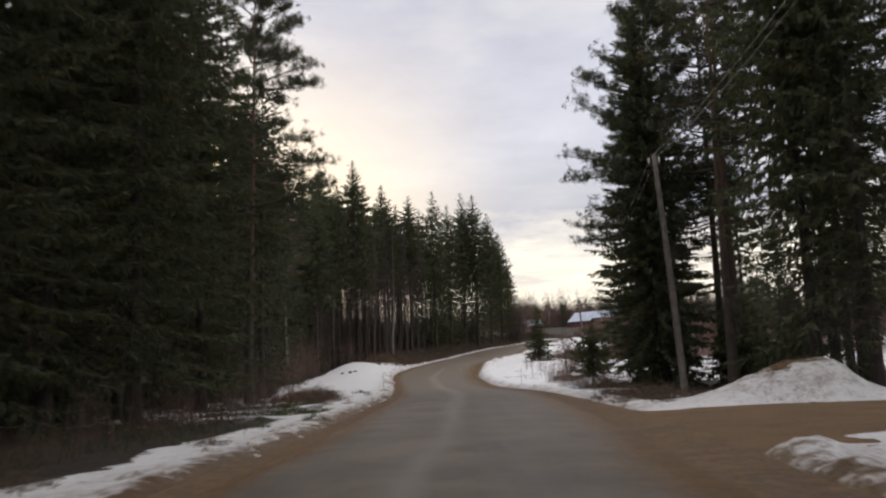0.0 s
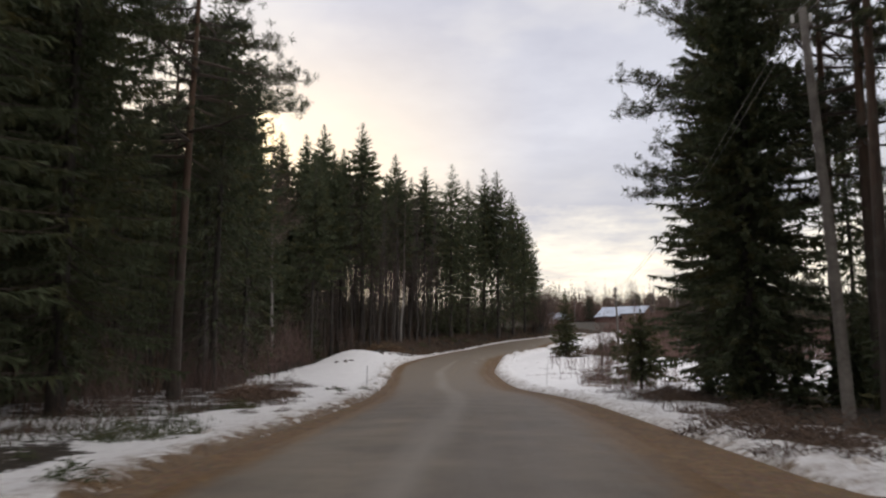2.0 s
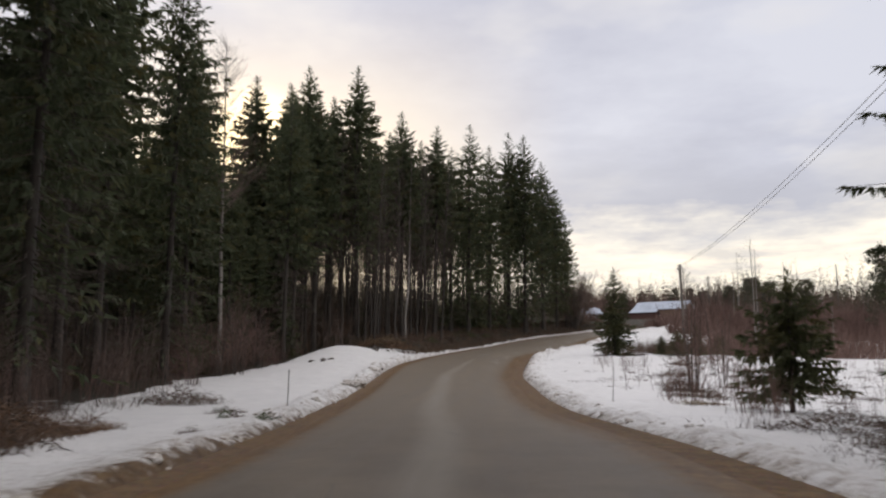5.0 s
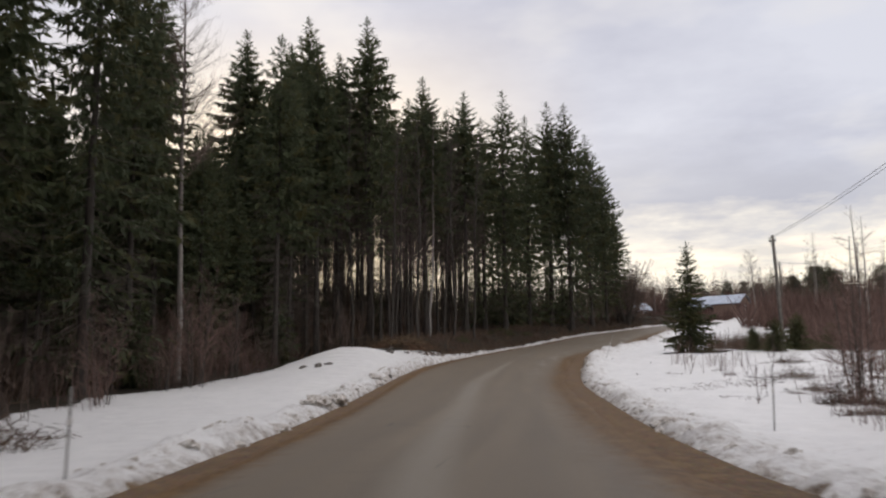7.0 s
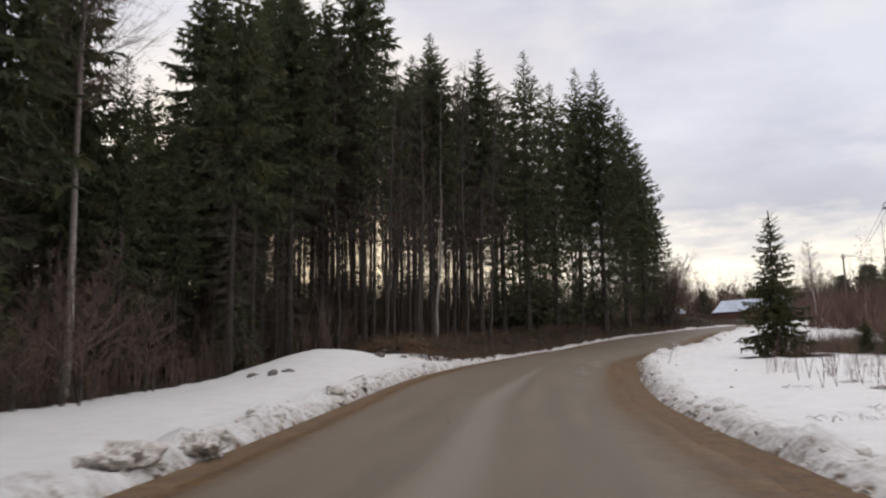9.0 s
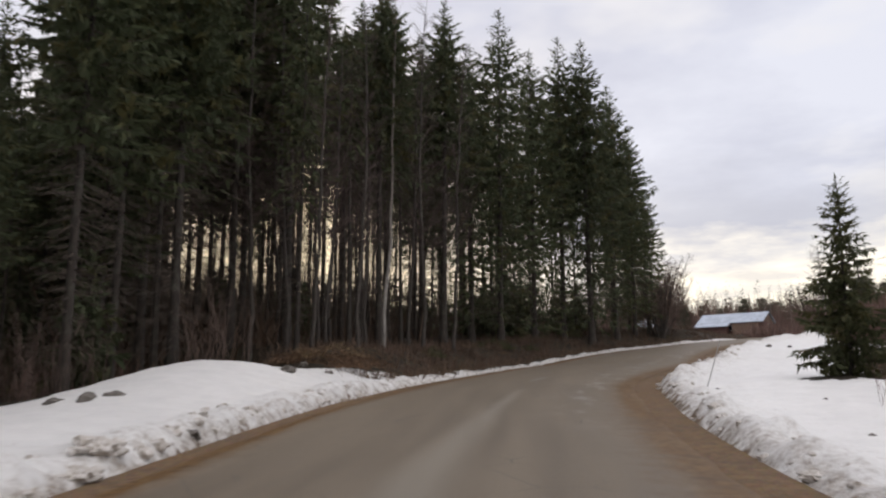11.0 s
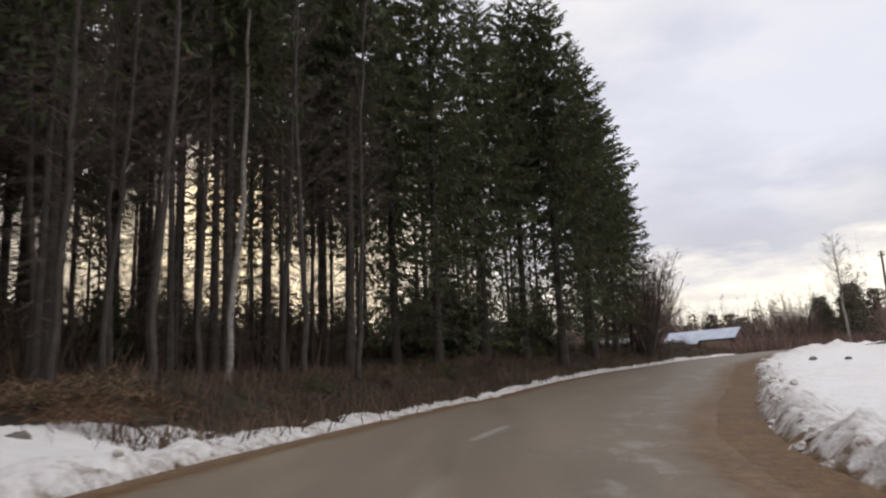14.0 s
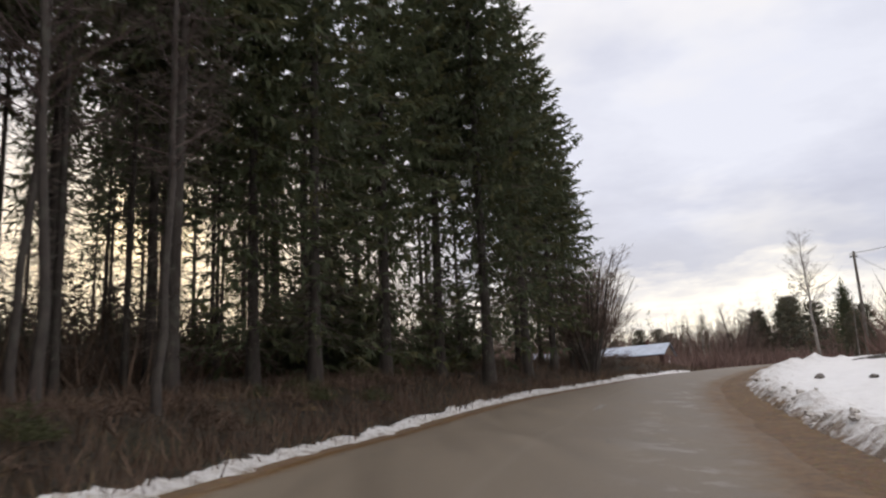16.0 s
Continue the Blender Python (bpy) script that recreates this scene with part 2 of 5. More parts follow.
M = {
    "ground": material("ground", ground_look),
    "asphalt": material("asphalt", asphalt_look),
    "gravel": material("gravel", gravel_look),
    "earth": material("muddy_earth", lambda k: (k.mix(k.ramp(k.noise(place(k), 0.9, 6, 0.65), 0.35, 0.80), k.mix(0.55, sandy(k, place(k)), (0.20, 0.118, 0.048)), (0.085, 0.050, 0.022)), 0.9, (k.noise(place(k), 9, 6, 0.7), 0.6, 0.05), {})),
    "spruce": material("spruce_needles", needle_look((0.057, 0.068, 0.039), (0.106, 0.124, 0.063))),
    "pine": material("pine_needles", needle_look((0.044, 0.050, 0.033), (0.090, 0.100, 0.058))),
    "young": material("young_spruce_needles", needle_look((0.050, 0.056, 0.026), (0.105, 0.112, 0.052))),
    # paler and greyer: distance haze mixed into the needle colour
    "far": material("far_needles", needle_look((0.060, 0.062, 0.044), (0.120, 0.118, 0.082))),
    "spruce_bark": material("spruce_bark", bark_look((0.023, 0.018, 0.015), (0.058, 0.046, 0.037))),
    "pine_bark": material("pine_bark", bark_look((0.032, 0.025, 0.020), (0.085, 0.062, 0.048), (7, 7, 1.1), ((0.13, 0.075, 0.046), 6.0, 13.0))),
    "alder_bark": material("grey_bark", bark_look((0.034, 0.028, 0.024), (0.078, 0.064, 0.054), (6, 6, 3))),
    "birch": material("birch_bark", birch_look),
    "dead_twig": material("dead_twigs", twig_look((0.050, 0.038, 0.030), (0.115, 0.088, 0.068))),
    "twig": material("bare_twigs", twig_look((0.075, 0.05, 0.04), (0.17, 0.12, 0.095))),
    "red_twig": material("reddish_twigs", twig_look((0.10, 0.058, 0.046), (0.20, 0.125, 0.10))),
    "alder_twig": material("alder_twigs", twig_look((0.050, 0.034, 0.030), (0.105, 0.072, 0.062))),
    "grass": material("dry_grass", twig_look((0.10, 0.068, 0.035), (0.26, 0.185, 0.095))),
    "roots": material("dark_roots", twig_look((0.022, 0.015, 0.011), (0.060, 0.042, 0.030))),
    "rust": material("rust_brown_fern", twig_look((0.085, 0.048, 0.026), (0.20, 0.115, 0.062))),
    "brush": material("brown_brush", twig_look((0.045, 0.030, 0.020), (0.135, 0.085, 0.055))),
    "wood": material("weathered_wood", plain_look((0.075, 0.064, 0.053), (0.17, 0.15, 0.128), 5)),
    "wire": material("cable", plain_look((0.03, 0.03, 0.03), (0.05, 0.05, 0.05), 4, 0.5, 0)),
    "glaze": material("insulator", plain_look((0.55, 0.55, 0.52), (0.68, 0.68, 0.65), 9, 0.25, 0)),
    "roof": material("metal_roof", plain_look((0.27, 0.31, 0.37), (0.45, 0.50, 0.57), 0.7, 0.5, 0.1)),
    "wall_red": material("red_boards", plain_look((0.070, 0.034, 0.027), (0.125, 0.058, 0.043), 3)),
    "wall_brown": material("brown_boards", plain_look((0.12, 0.075, 0.05), (0.20, 0.13, 0.09), 3)),
    "trim": material("pale_paint", plain_look((0.55, 0.53, 0.50), (0.70, 0.68, 0.65), 4)),
    "pane": material("window_glass", lambda k: ((0.02, 0.025, 0.03), 0.08, None, {})),
    "paint": material("road_paint", lambda k: (k.mix(k.ramp(k.noise(place(k), 7, 6, 0.75), 0.36, 0.58), (0.12, 0.105, 0.085), (0.235, 0.22, 0.195)), 0.8, None, {})),
    "clod": material("dirty_snow", plain_look((0.34, 0.29, 0.23), (0.74, 0.72, 0.70), 9, 0.8, 0.8)),
    "stone": material("stone", plain_look((0.07, 0.06, 0.05), (0.20, 0.18, 0.16), 8)),
    "stake": material("grey_stake", plain_look((0.22, 0.21, 0.20), (0.36, 0.35, 0.33), 12)),
}


# ---- the lie of the land ----
# snow edge to snow edge along the road: y, left x, right x, for the part that the road runs nearly along y
EDGES = [(-30, -3.9, 3.6), (-5, -3.7, 3.9), (9, -3.4, 3.85), (15, -3.0, 4.45), (22, -2.9, 4.85), (30, -2.85, 5.0), (41, -2.85, 5.1), (48, -3.05, 4.7), (56, -3.5, 3.6), (62, -3.85, 3.25),
         (70, -4.4, 3.15), (80, -5.1, 3.0), (88, -5.45, 3.35), (94, -5.3, 3.85), (100, -4.3, 4.5), (106, -3.15, 6.1), (113, -1.6, 8.4),
         (120, 0.2, 11.0)]
ed = np.array(EDGES, float)
mid_line = [(y, 0.5 * (l + r)) for y, l, r in EDGES]
CENTRE = [(x, y) for y, x in mid_line] + [(10.0, 131.0), (15.3, 140.0), (22.5, 149.5), (32.0, 158.0), (44.0, 165.0), (60.0, 171.0), (90.0, 178.0), (140.0, 186.0)]


def smooth_line(points, step):
    """A Catmull-Rom line through points, at even steps."""
    p = np.array(points, float)
    p = np.vstack([2 * p[0] - p[1], p, 2 * p[-1] - p[-2]])
    out = []
    for i in range(1, len(p) - 2):
        a, b, c, d = p[i - 1:i + 3]
        for u in np.linspace(0, 1, 24, endpoint=False):
            out.append(0.5 * (2 * b + (c - a) * u + (2 * a - 5 * b + 4 * c - d) * u * u + (3 * b - a - 3 * c + d) * u ** 3))
    out.append(p[-2])
    out = np.array(out)
    run = np.r_[0, np.cumsum(np.hypot(*np.diff(out, axis=0).T))]
    at = np.arange(0, run[-1], step)
    return np.stack([np.interp(at, run, out[:, 0]), np.interp(at, run, out[:, 1])], 1)


line = smooth_line(CENTRE, 0.5)
way = np.gradient(line, axis=0)
way /= np.hypot(*way.T)[:, None]
side = np.stack([way[:, 1], -way[:, 0]], 1)       # to the right
half = np.interp(line[:, 1], ed[:, 0], (ed[:, 2] - ed[:, 1]) / 2) * np.clip(way[:, 1], 0.83, 1)
half = np.where(line[:, 1] > 120, np.interp(line[:, 1], [120, 140], [half[np.argmin(abs(line[:, 1] - 120))], 3.9]), half)
run_y = line[:, 1].copy()


def road_height(y, run):
    """Height of the road from its y, and from its length past the bend."""
    y = np.asarray(y, float)
    flat = np.polyval([5.991e-06, -5.7958e-04, 2.01687e-02, 0.1058], np.clip(y, -5, 100))
    z = flat + np.clip(y - 100, 0, 20) * 0.067 + np.clip(y - 120, 0, 30) * 0.110
    return z + np.clip(run - 195, 0, 60) * 0.03


line_run = np.arange(len(line)) * 0.5
line_z = road_height(run_y, line_run)

lattice = np.random.RandomState(5).rand(256, 256)


def bumps(x, y, size, octaves=3, seed=0):
    """Smooth value noise from -1 to 1."""
    out, amp, total = 0.0, 1.0, 0.0
    for o in range(octaves):
        u, v = np.asarray(x) / size + 17.3 * seed + 7.1 * o, np.asarray(y) / size + 31.7 * seed + 3.3 * o
        i, j = np.floor(u).astype(int), np.floor(v).astype(int)
        f, g = u - i, v - j
        f, g = f * f * (3 - 2 * f), g * g * (3 - 2 * g)
        a, b = lattice[i % 256, j % 256], lattice[(i + 1) % 256, j % 256]
        c, d = lattice[i % 256, (j + 1) % 256], lattice[(i + 1) % 256, (j + 1) % 256]
        out = out + amp * ((a * (1 - f) + b * f) * (1 - g) + (c * (1 - f) + d * f) * g)
        total, amp, size = total + amp, amp * 0.5, size * 0.5
    return 2 * out / total - 1


def step(x, a, b):
    u = np.clip((np.asarray(x) - a) / (b - a), 0, 1)
    return u * u * (3 - 2 * u)


def hump(x, y, cx, cy, rx, ry):
    return np.exp(-((x - cx) / rx) ** 2 - ((y - cy) / ry) ** 2)


def by_road(x, y):
    """For places: the nearest road station, the way to the right of it, and the distance past either edge."""
    x, y = np.ravel(x).astype(float), np.ravel(y).astype(float)
    near, lat = np.zeros(len(x), int), np.zeros(len(x))
    coarse = line[::2]
    for i in range(0, len(x), 20000):
        dx, dy = x[i:i + 20000, None] - coarse[None, :, 0], y[i:i + 20000, None] - coarse[None, :, 1]
        k = np.argmin(dx * dx + dy * dy, 1) * 2
        near[i:i + 20000] = k
        lat[i:i + 20000] = (x[i:i + 20000] - line[k, 0]) * side[k, 0] + (y[i:i + 20000] - line[k, 1]) * side[k, 1]
    return near, lat, -lat - half[near], lat - half[near]


def drive_mask(x, y):
    """1 on the gravel drive that leaves the road to the right."""
    top = 22.6 + 0.10 * (x - 6) + 0.35 * np.sin(x * 0.9)
    bottom = 11.7 + 0.66 * (x - 4.1) + 0.4 * np.sin(x * 1.3)
    return step(y, bottom - 0.4, bottom + 0.4) * step(-y, -top - 0.4, -top + 0.4) * step(x, 1.0, 2.0)


def land(x, y, full=False):
    """Height of the ground, and with full the cover of snow and of road dirt."""
    shape = np.shape(x)
    x, y = np.ravel(x).astype(float), np.ravel(y).astype(float)
    k, lat, el, er = by_road(x, y)
    base, yr = line_z[k], run_y[k]
    lump = bumps(x, y, 0.9, 4, 1)
    crumb = bumps(x, y, 0.45, 2, 9)
    roll = bumps(x, y, 6.0, 3, 2)
    big = bumps(x, y, 40.0, 2, 3)
    drive = drive_mask(x, y)
    z = base - 0.10
    # left of the road
    e = np.maximum(el, 0)
    bank = step(yr, 101, 107) * (1 - step(yr, 150, 165))
    berm_l = np.exp(-((e - 0.65) / 0.55) ** 2) * (0.20 + 0.20 * lump + 0.16 * crumb) * (1 - 0.45 * bank) * np.interp(yr, [20, 46, 60], [0.35, 0.55, 1.0])
    left = 0.10 + berm_l + 0.09 * roll * step(e, 0.5, 3) + 0.05 * lump * step(e, 0.2, 1) - 0.10 * step(e, 2, 6) * (1 - bank)
    left += bank * (1.25 * step(e, 0.5, 4.6) + 0.5 * step(e, 4, 14) + 0.22 * roll * step(e, 1, 3))
    left += 1.30 * hump(x, y, -10.4, 97.5, 3.4, 6.5) + 0.35 * hump(x, y, -9.0, 84, 3.5, 9)
    left += 0.6 * hump(x, y, -8.4, 105.0, 2.0, 2.6)
    left += step(e, 14, 90) * (3.0 + 2.0 * big) + step(e, 60, 300) * 14
    # right of the road
    f = np.maximum(er, 0)
    rise = step(yr, 70, 98)
    berm_r = np.exp(-((f - 0.75) / 0.6) ** 2) * (0.20 + 0.26 * lump + 0.20 * crumb + 0.10 * rise) * np.interp(yr, [20, 52, 72], [0.40, 0.55, 1.0])
    right = 0.10 + berm_r + 0.10 * roll * step(f, 0.5, 3) + 0.09 * lump * step(f, 0.3, 1.2)
    right += rise * (0.16 * step(f, 0.4, 5) * (1 - 0.6 * step(yr, 97, 108)) - 0.5 * step(f, 10, 40)) - 1.3 * step(yr, 100, 122) * step(f, 4, 16) - (1 - rise) * 0.15 * step(f, 3, 9)
    right += 1.4 * hump(x, y, 10.6, 24.9, 2.2, 1.6) * (1 + 0.25 * lump) * (1 - drive)
    right += step(f, 30, 120) * (1.5 + 1.5 * big) + step(f, 90, 400) * 10
    right = right * (1 - drive) + drive * 0.02
    z = z + (1.9 * step(y, 165, 225) + 2.0 * step(y, 212, 248)) * step(np.maximum(el, er), 3, 25)
    z = z + np.where(el > 0, left * step(el, 0, 0.35), 0) + np.where(er > 0, right * step(er, 0, 0.4), 0)
    if not full:
        return z.reshape(shape)
    # snow cover: 1 fully, 0 bare
    reach_l = np.interp(yr, [-10, 8, 16, 22, 30, 45, 60, 75, 98, 103, 106, 124, 132, 170], [2.2, 2.3, 3.0, 2.3, 3.2, 5.0, 9.0, 10.0, 7.6, 2.4, 0.8, 0.6, 1.0, 1.4])
    snow_l = np.clip(0.5 + (reach_l + 1.0 * roll * (reach_l > 1.5) - el) * np.where(reach_l > 1.5, 0.55, 1.6), 0.0, 1)
    glade = step(yr, 22, 31) * (1 - step(yr, 57, 68))
    snow_l = np.maximum(snow_l, (0.36 + 0.16 * glade) * (yr < 100) * (el > 1.5) * (1 - step(el, 7 + 6 * glade, 11 + 6 * glade)) + 0.10 * roll * (yr < 100))
    reach_r = np.interp(yr, [0, 24, 32, 46, 54, 62, 90], [3.0, 4.2, 4.2, 4.8, 8, 30, 60])
    snow_r = np.clip(0.5 + (reach_r + 0.8 * roll - er) * np.interp(reach_r, [8, 30], [0.5, 0.14]), 0, 0.98)
    patchy = step(er, 3.0, 7.0) * (1 - step(yr, 86, 96)) + step(er, 12, 18) * step(yr, 86, 96)
    snow_r = snow_r - np.interp(yr, [40, 60, 96], [0.43, 0.33, 0.30]) * np.clip(patchy, 0, 1) - 0.26 * np.clip(patchy, 0, 1) * roll
    snow_r = snow_r - 0.55 * step(yr, 141, 146) * step(er, 1.5, 4.0)
    snow_r = np.maximum(snow_r, hump(x, y, 10.4, 24.9, 3.6, 2.6) * 1.5) - drive ** 4 * 1.6
    snow_r = snow_r - 1.3 * hump(x, y, 11.6, 99.9, 2.2, 1.7)
    snow = np.where(lat < 0, snow_l, snow_r)
    # dirt on the mound at (10.4, 24.9) is raised to paint in tree shade too
    dirt = np.where(lat < 0, (1.1 + 0.35 * (1 - step(yr, 40, 62))) * np.exp(-np.maximum(el, 0) / (0.85 + 0.6 * (1 - step(yr, 40, 62)))), (1.1 + 0.12 * step(yr, 85, 98)) * np.exp(-np.maximum(er, 0) / 1.4)) + 1.15 * hump(x, y, 10.4, 24.9, 3, 2) + 0.4 * hump(x, y, 6.0, 9.5, 3, 3)
    return z.reshape(shape), snow.reshape(shape), dirt.reshape(shape)


def height(x, y):
    return float(land(np.array([x]), np.array([y]))[0])


def mesh_from(name, verts, faces, mats, smooth=False, index=None):
    me = bpy.data.meshes.new(name)
    me.from_pydata([tuple(v) for v in verts] if not isinstance(verts, np.ndarray) else verts.tolist(), [], faces)
    for m in mats:
        me.materials.append(M[m])
    if smooth:
        me.polygons.foreach_set("use_smooth", [True] * len(me.polygons))
    if index is not None:
        me.polygons.foreach_set("material_index", index)
    me.update()
    return me


def sheet(name, X, Y, Z, mat, attrs=None):
    rows, cols = X.shape
    verts = np.stack([X.ravel(), Y.ravel(), Z.ravel()], 1)
    i = (np.arange(rows - 1)[:, None] * cols + np.arange(cols - 1)[None, :]).ravel()
    faces = np.stack([i, i + 1, i + cols + 1, i + cols], 1).tolist()
    me = mesh_from(name, verts, faces, [mat], True)
    for key, values in (attrs or {}).items():
        me.attributes.new(key, "FLOAT", "POINT").data.foreach_set("value", np.ravel(values).astype(np.float32))
    return new(name, me)


gx = np.r_[-900, -600, -400, -250, -170, -120, -90, -70, -55, -45, np.arange(-38, -14, 1.5), np.arange(-14, -6.1, 0.36), np.arange(-6, -2.4, 0.16), np.arange(-2.3, 2.4, 0.8), np.arange(2.4, 6.4, 0.16), np.arange(6.4, 7, 0.22), np.arange(7, 14, 0.4), np.arange(14, 30, 0.7),
           np.arange(30, 60, 2.5), 64, 72, 85, 100, 125, 160, 220, 320, 450, 650, 900]
gy = np.r_[-120, -80, -50, -30, -18, -10, np.arange(-5, 125, 0.22), np.arange(125, 165, 0.6), np.arange(165, 200, 2.5), 205, 215, 230, 250, 275, 310, 360, 430, 520, 650, 850, 1200]
GX, GY = np.meshgrid(gx, gy)
GZ, snow_cover, road_dirt = land(GX, GY, True)
ground = tagged(sheet("ground", GX, GY, GZ, "ground", {"snow": snow_cover, "dirt": road_dirt}), "patchy melting snow over brown forest litter", "ground", kind="structure")

# gravel bed, with the asphalt on it
keep = line_run < 330
L, S, Hf, Z0 = line[keep], side[keep], half[keep], line_z[keep]
wob = bumps(line_run[keep], 0 * line_run[keep], 2.2, 3, 4)
wob2 = bumps(line_run[keep], 0 * line_run[keep] + 50, 2.2, 3, 5)


def ribbon(name, left, right, lift, cols, mat, attrs=None, crown=0.0):
    u = np.linspace(0, 1, cols)[None, :]
    lat = left[:, None] * (1 - u) + right[:, None] * u
    X, Y = L[:, :1] + S[:, :1] * lat, L[:, 1:] + S[:, 1:] * lat
    Z = Z0[:, None] + lift + crown * (1 - (2 * u - 1) ** 2)
    return sheet(name, X, Y, Z, mat, attrs(lat, X, Y) if attrs else None)


tagged(ribbon("gravel_shoulder", -Hf - 0.12, Hf + 0.12, -0.012, 9, "gravel"), "brown sandy gravel shoulder beside the road", "shoulder", kind="structure")
in_l = np.interp(run_y[keep], [0, 40, 60, 90, 110, 130], [0.50, 0.45, 0.40, 0.35, 0.40, 0.5])
in_r = np.interp(run_y[keep], [0, 18, 40, 60, 90, 105, 130], [0.8, 1.2, 0.75, 0.6, 0.6, 0.75, 0.9])


def asphalt_marks(lat, X, Y):
    far = np.minimum(lat - (-Hf + in_l)[:, None], (Hf - in_r)[:, None] - lat)
    at = np.interp(Y, [0, 11, 24, 33, 51, 60, 81, 89, 96, 105], [-0.7, -0.75, -0.9, -0.7, -0.37, -0.33, -0.25, 0.13, 0.2, -0.2])
    track = np.exp(-((lat - at) / np.interp(Y, [0, 20, 33, 60, 80, 90, 97], [0.20, 0.25, 0.40, 0.40, 0.42, 0.26, 0.10])) ** 2) * np.interp(Y, [0, 95, 100, 130], [1.0, 1.0, 0.35, 0.3])
    worn = np.exp(-((lat - 2.5) / 0.75) ** 2) * step(Y, 84, 96)
    # last value: painted tree shade, full up to y 34, gone by y 60
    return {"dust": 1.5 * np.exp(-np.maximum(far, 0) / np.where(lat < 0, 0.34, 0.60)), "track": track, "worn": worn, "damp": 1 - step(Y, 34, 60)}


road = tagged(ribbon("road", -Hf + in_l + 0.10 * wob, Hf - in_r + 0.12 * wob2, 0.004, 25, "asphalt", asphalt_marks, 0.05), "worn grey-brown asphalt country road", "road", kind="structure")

# drive to the right
u, v = np.meshgrid(np.linspace(0, 1, 30), np.linspace(0, 1, 14))
dx = 3.4 + u * 40
dy = (10.7 + 0.66 * (dx - 4.1)) * (1 - v) + (23.4 + 0.10 * (dx - 6)) * v
dy = np.where(dx > 19, 20.2 + (v - 0.5) * 4.0 + 0.12 * (dx - 19), dy)
DZ = np.interp(dy, run_y, line_z) - 0.022 + 0.012 * bumps(dx, dy, 1.5, 3, 8)
driveway = tagged(sheet("driveway", dx, dy, DZ, "earth"), "brown gravel drive that leaves the road", "driveway", kind="structure")


def on_road(y, lat, lift=0.0):
    k = int(np.argmin(abs(run_y - y)))
    p = line[k] + side[k] * lat
    return Vector((p[0], p[1], line_z[k] + lift)), k


# ---- trees ----
class Soup:
    """Gathers triangles and thin prisms into one mesh."""

    def __init__(self):
        self.v, self.f, self.n = [], [], 0

    def add(self, verts, faces):
        verts = np.asarray(verts, float)
        self.v.append(verts)
        self.f.extend([tuple(i + self.n for i in f) for f in faces])
        self.n += len(verts)

    def tris(self, verts):
        """Rows of three corners each."""
        verts = np.asarray(verts, float).reshape(-1, 3)
        k = len(verts) // 3
        self.v.append(verts)
        self.f.extend((np.arange(3 * k).reshape(-1, 3) + self.n).tolist())
        self.n += len(verts)

    def tube(self, points, radii, sides=5, cap=True):
        p = np.asarray(points, float)
        d = np.gradient(p, axis=0)
        d /= np.linalg.norm(d, axis=1)[:, None] + 1e-9
        ref = np.array([1.0, 0.2, 0.1]) if abs(d[0, 0]) < 0.8 else np.array([0.1, 1.0, 0.2])
        a = np.cross(d, ref)
        a /= np.linalg.norm(a, axis=1)[:, None] + 1e-9
        b = np.cross(d, a)
        ang = np.arange(sides) * 2 * math.pi / sides
        ring = p[:, None] + np.asarray(radii)[:, None, None] * (np.cos(ang)[None, :, None] * a[:, None] + np.sin(ang)[None, :, None] * b[:, None])
        faces = []
        for i in range(len(p) - 1):
            for j in range(sides):
                q = (j + 1) % sides
                faces.append((i * sides + j, i * sides + q, (i + 1) * sides + q, (i + 1) * sides + j))
        if cap:
            faces.append(tuple(range((len(p) - 1) * sides, len(p) * sides)))
        self.add(ring.reshape(-1, 3), faces)

    def mesh(self, name, mat, smooth=False):
        return mesh_from(name, np.concatenate(self.v), self.f, [mat], smooth)


def thing(name, label, category, group="", kind=""):
    e = new(name)
    e.empty_display_size = 0.3
    return tagged(e, label, category, group, kind)


def part(name, me, parent, label=""):
    o = new(name, me)
    o.parent = parent
    if label:
        o["label"] = label
    return o


def trunk_soup(rng, h, r, bend, sides=9, rings=14, flare=1.5, kink=0.0):
    s = Soup()
    z = np.linspace(0, 1, rings) ** 1.15
    ph = rng.rand(2) * 6.3
    x = bend * (np.sin(z * 2.6 + ph[0]) - math.sin(ph[0])) * h
    y = bend * (np.sin(z * 2.1 + ph[1]) - math.sin(ph[1])) * h
    if kink:
        x = x + np.r_[0, np.cumsum(rng.uniform(-kink, kink, rings - 1))]
        y = y + np.r_[0, np.cumsum(rng.uniform(-kink, kink, rings - 1))]
    rad = r * (1 - z) ** 0.85 + 0.012
    rad[0] *= flare
    rad[1] *= 1 + (flare - 1) * 0.25
    zz = z * h
    zz[0] = -0.35
    pts = np.stack([x, y, zz], 1)
    s.tube(pts, rad, sides)
    return s, pts


def axis_at(pts, z):
    return np.array([np.interp(z, pts[:, 2], pts[:, 0]), np.interp(z, pts[:, 2], pts[:, 1]), z])


def kites(rng, base, along, across, size, width):
    """Lance-shaped sprays of needles from base points: two triangles each."""
    along = along / (np.linalg.norm(along, axis=1)[:, None] + 1e-9)
    across = across - along * (across * along).sum(1)[:, None]
    across = across / (np.linalg.norm(across, axis=1)[:, None] + 1e-9)
    size = size[:, None]
    w0 = width * size * rng.uniform(0.7, 1.3, size.shape)
    mid = rng.uniform(0.3, 0.55, size.shape)
    a, c = base, base + along * size
    b, d = base + along * size * mid + across * w0, base + along * size * (mid + 0.08) - across * w0
    v = np.stack([a, b, c, d], 1).reshape(-1, 3)
    i = np.arange(len(base))[:, None] * 4
    return v, (i + np.array([[0, 1, 2, 3]])).tolist()


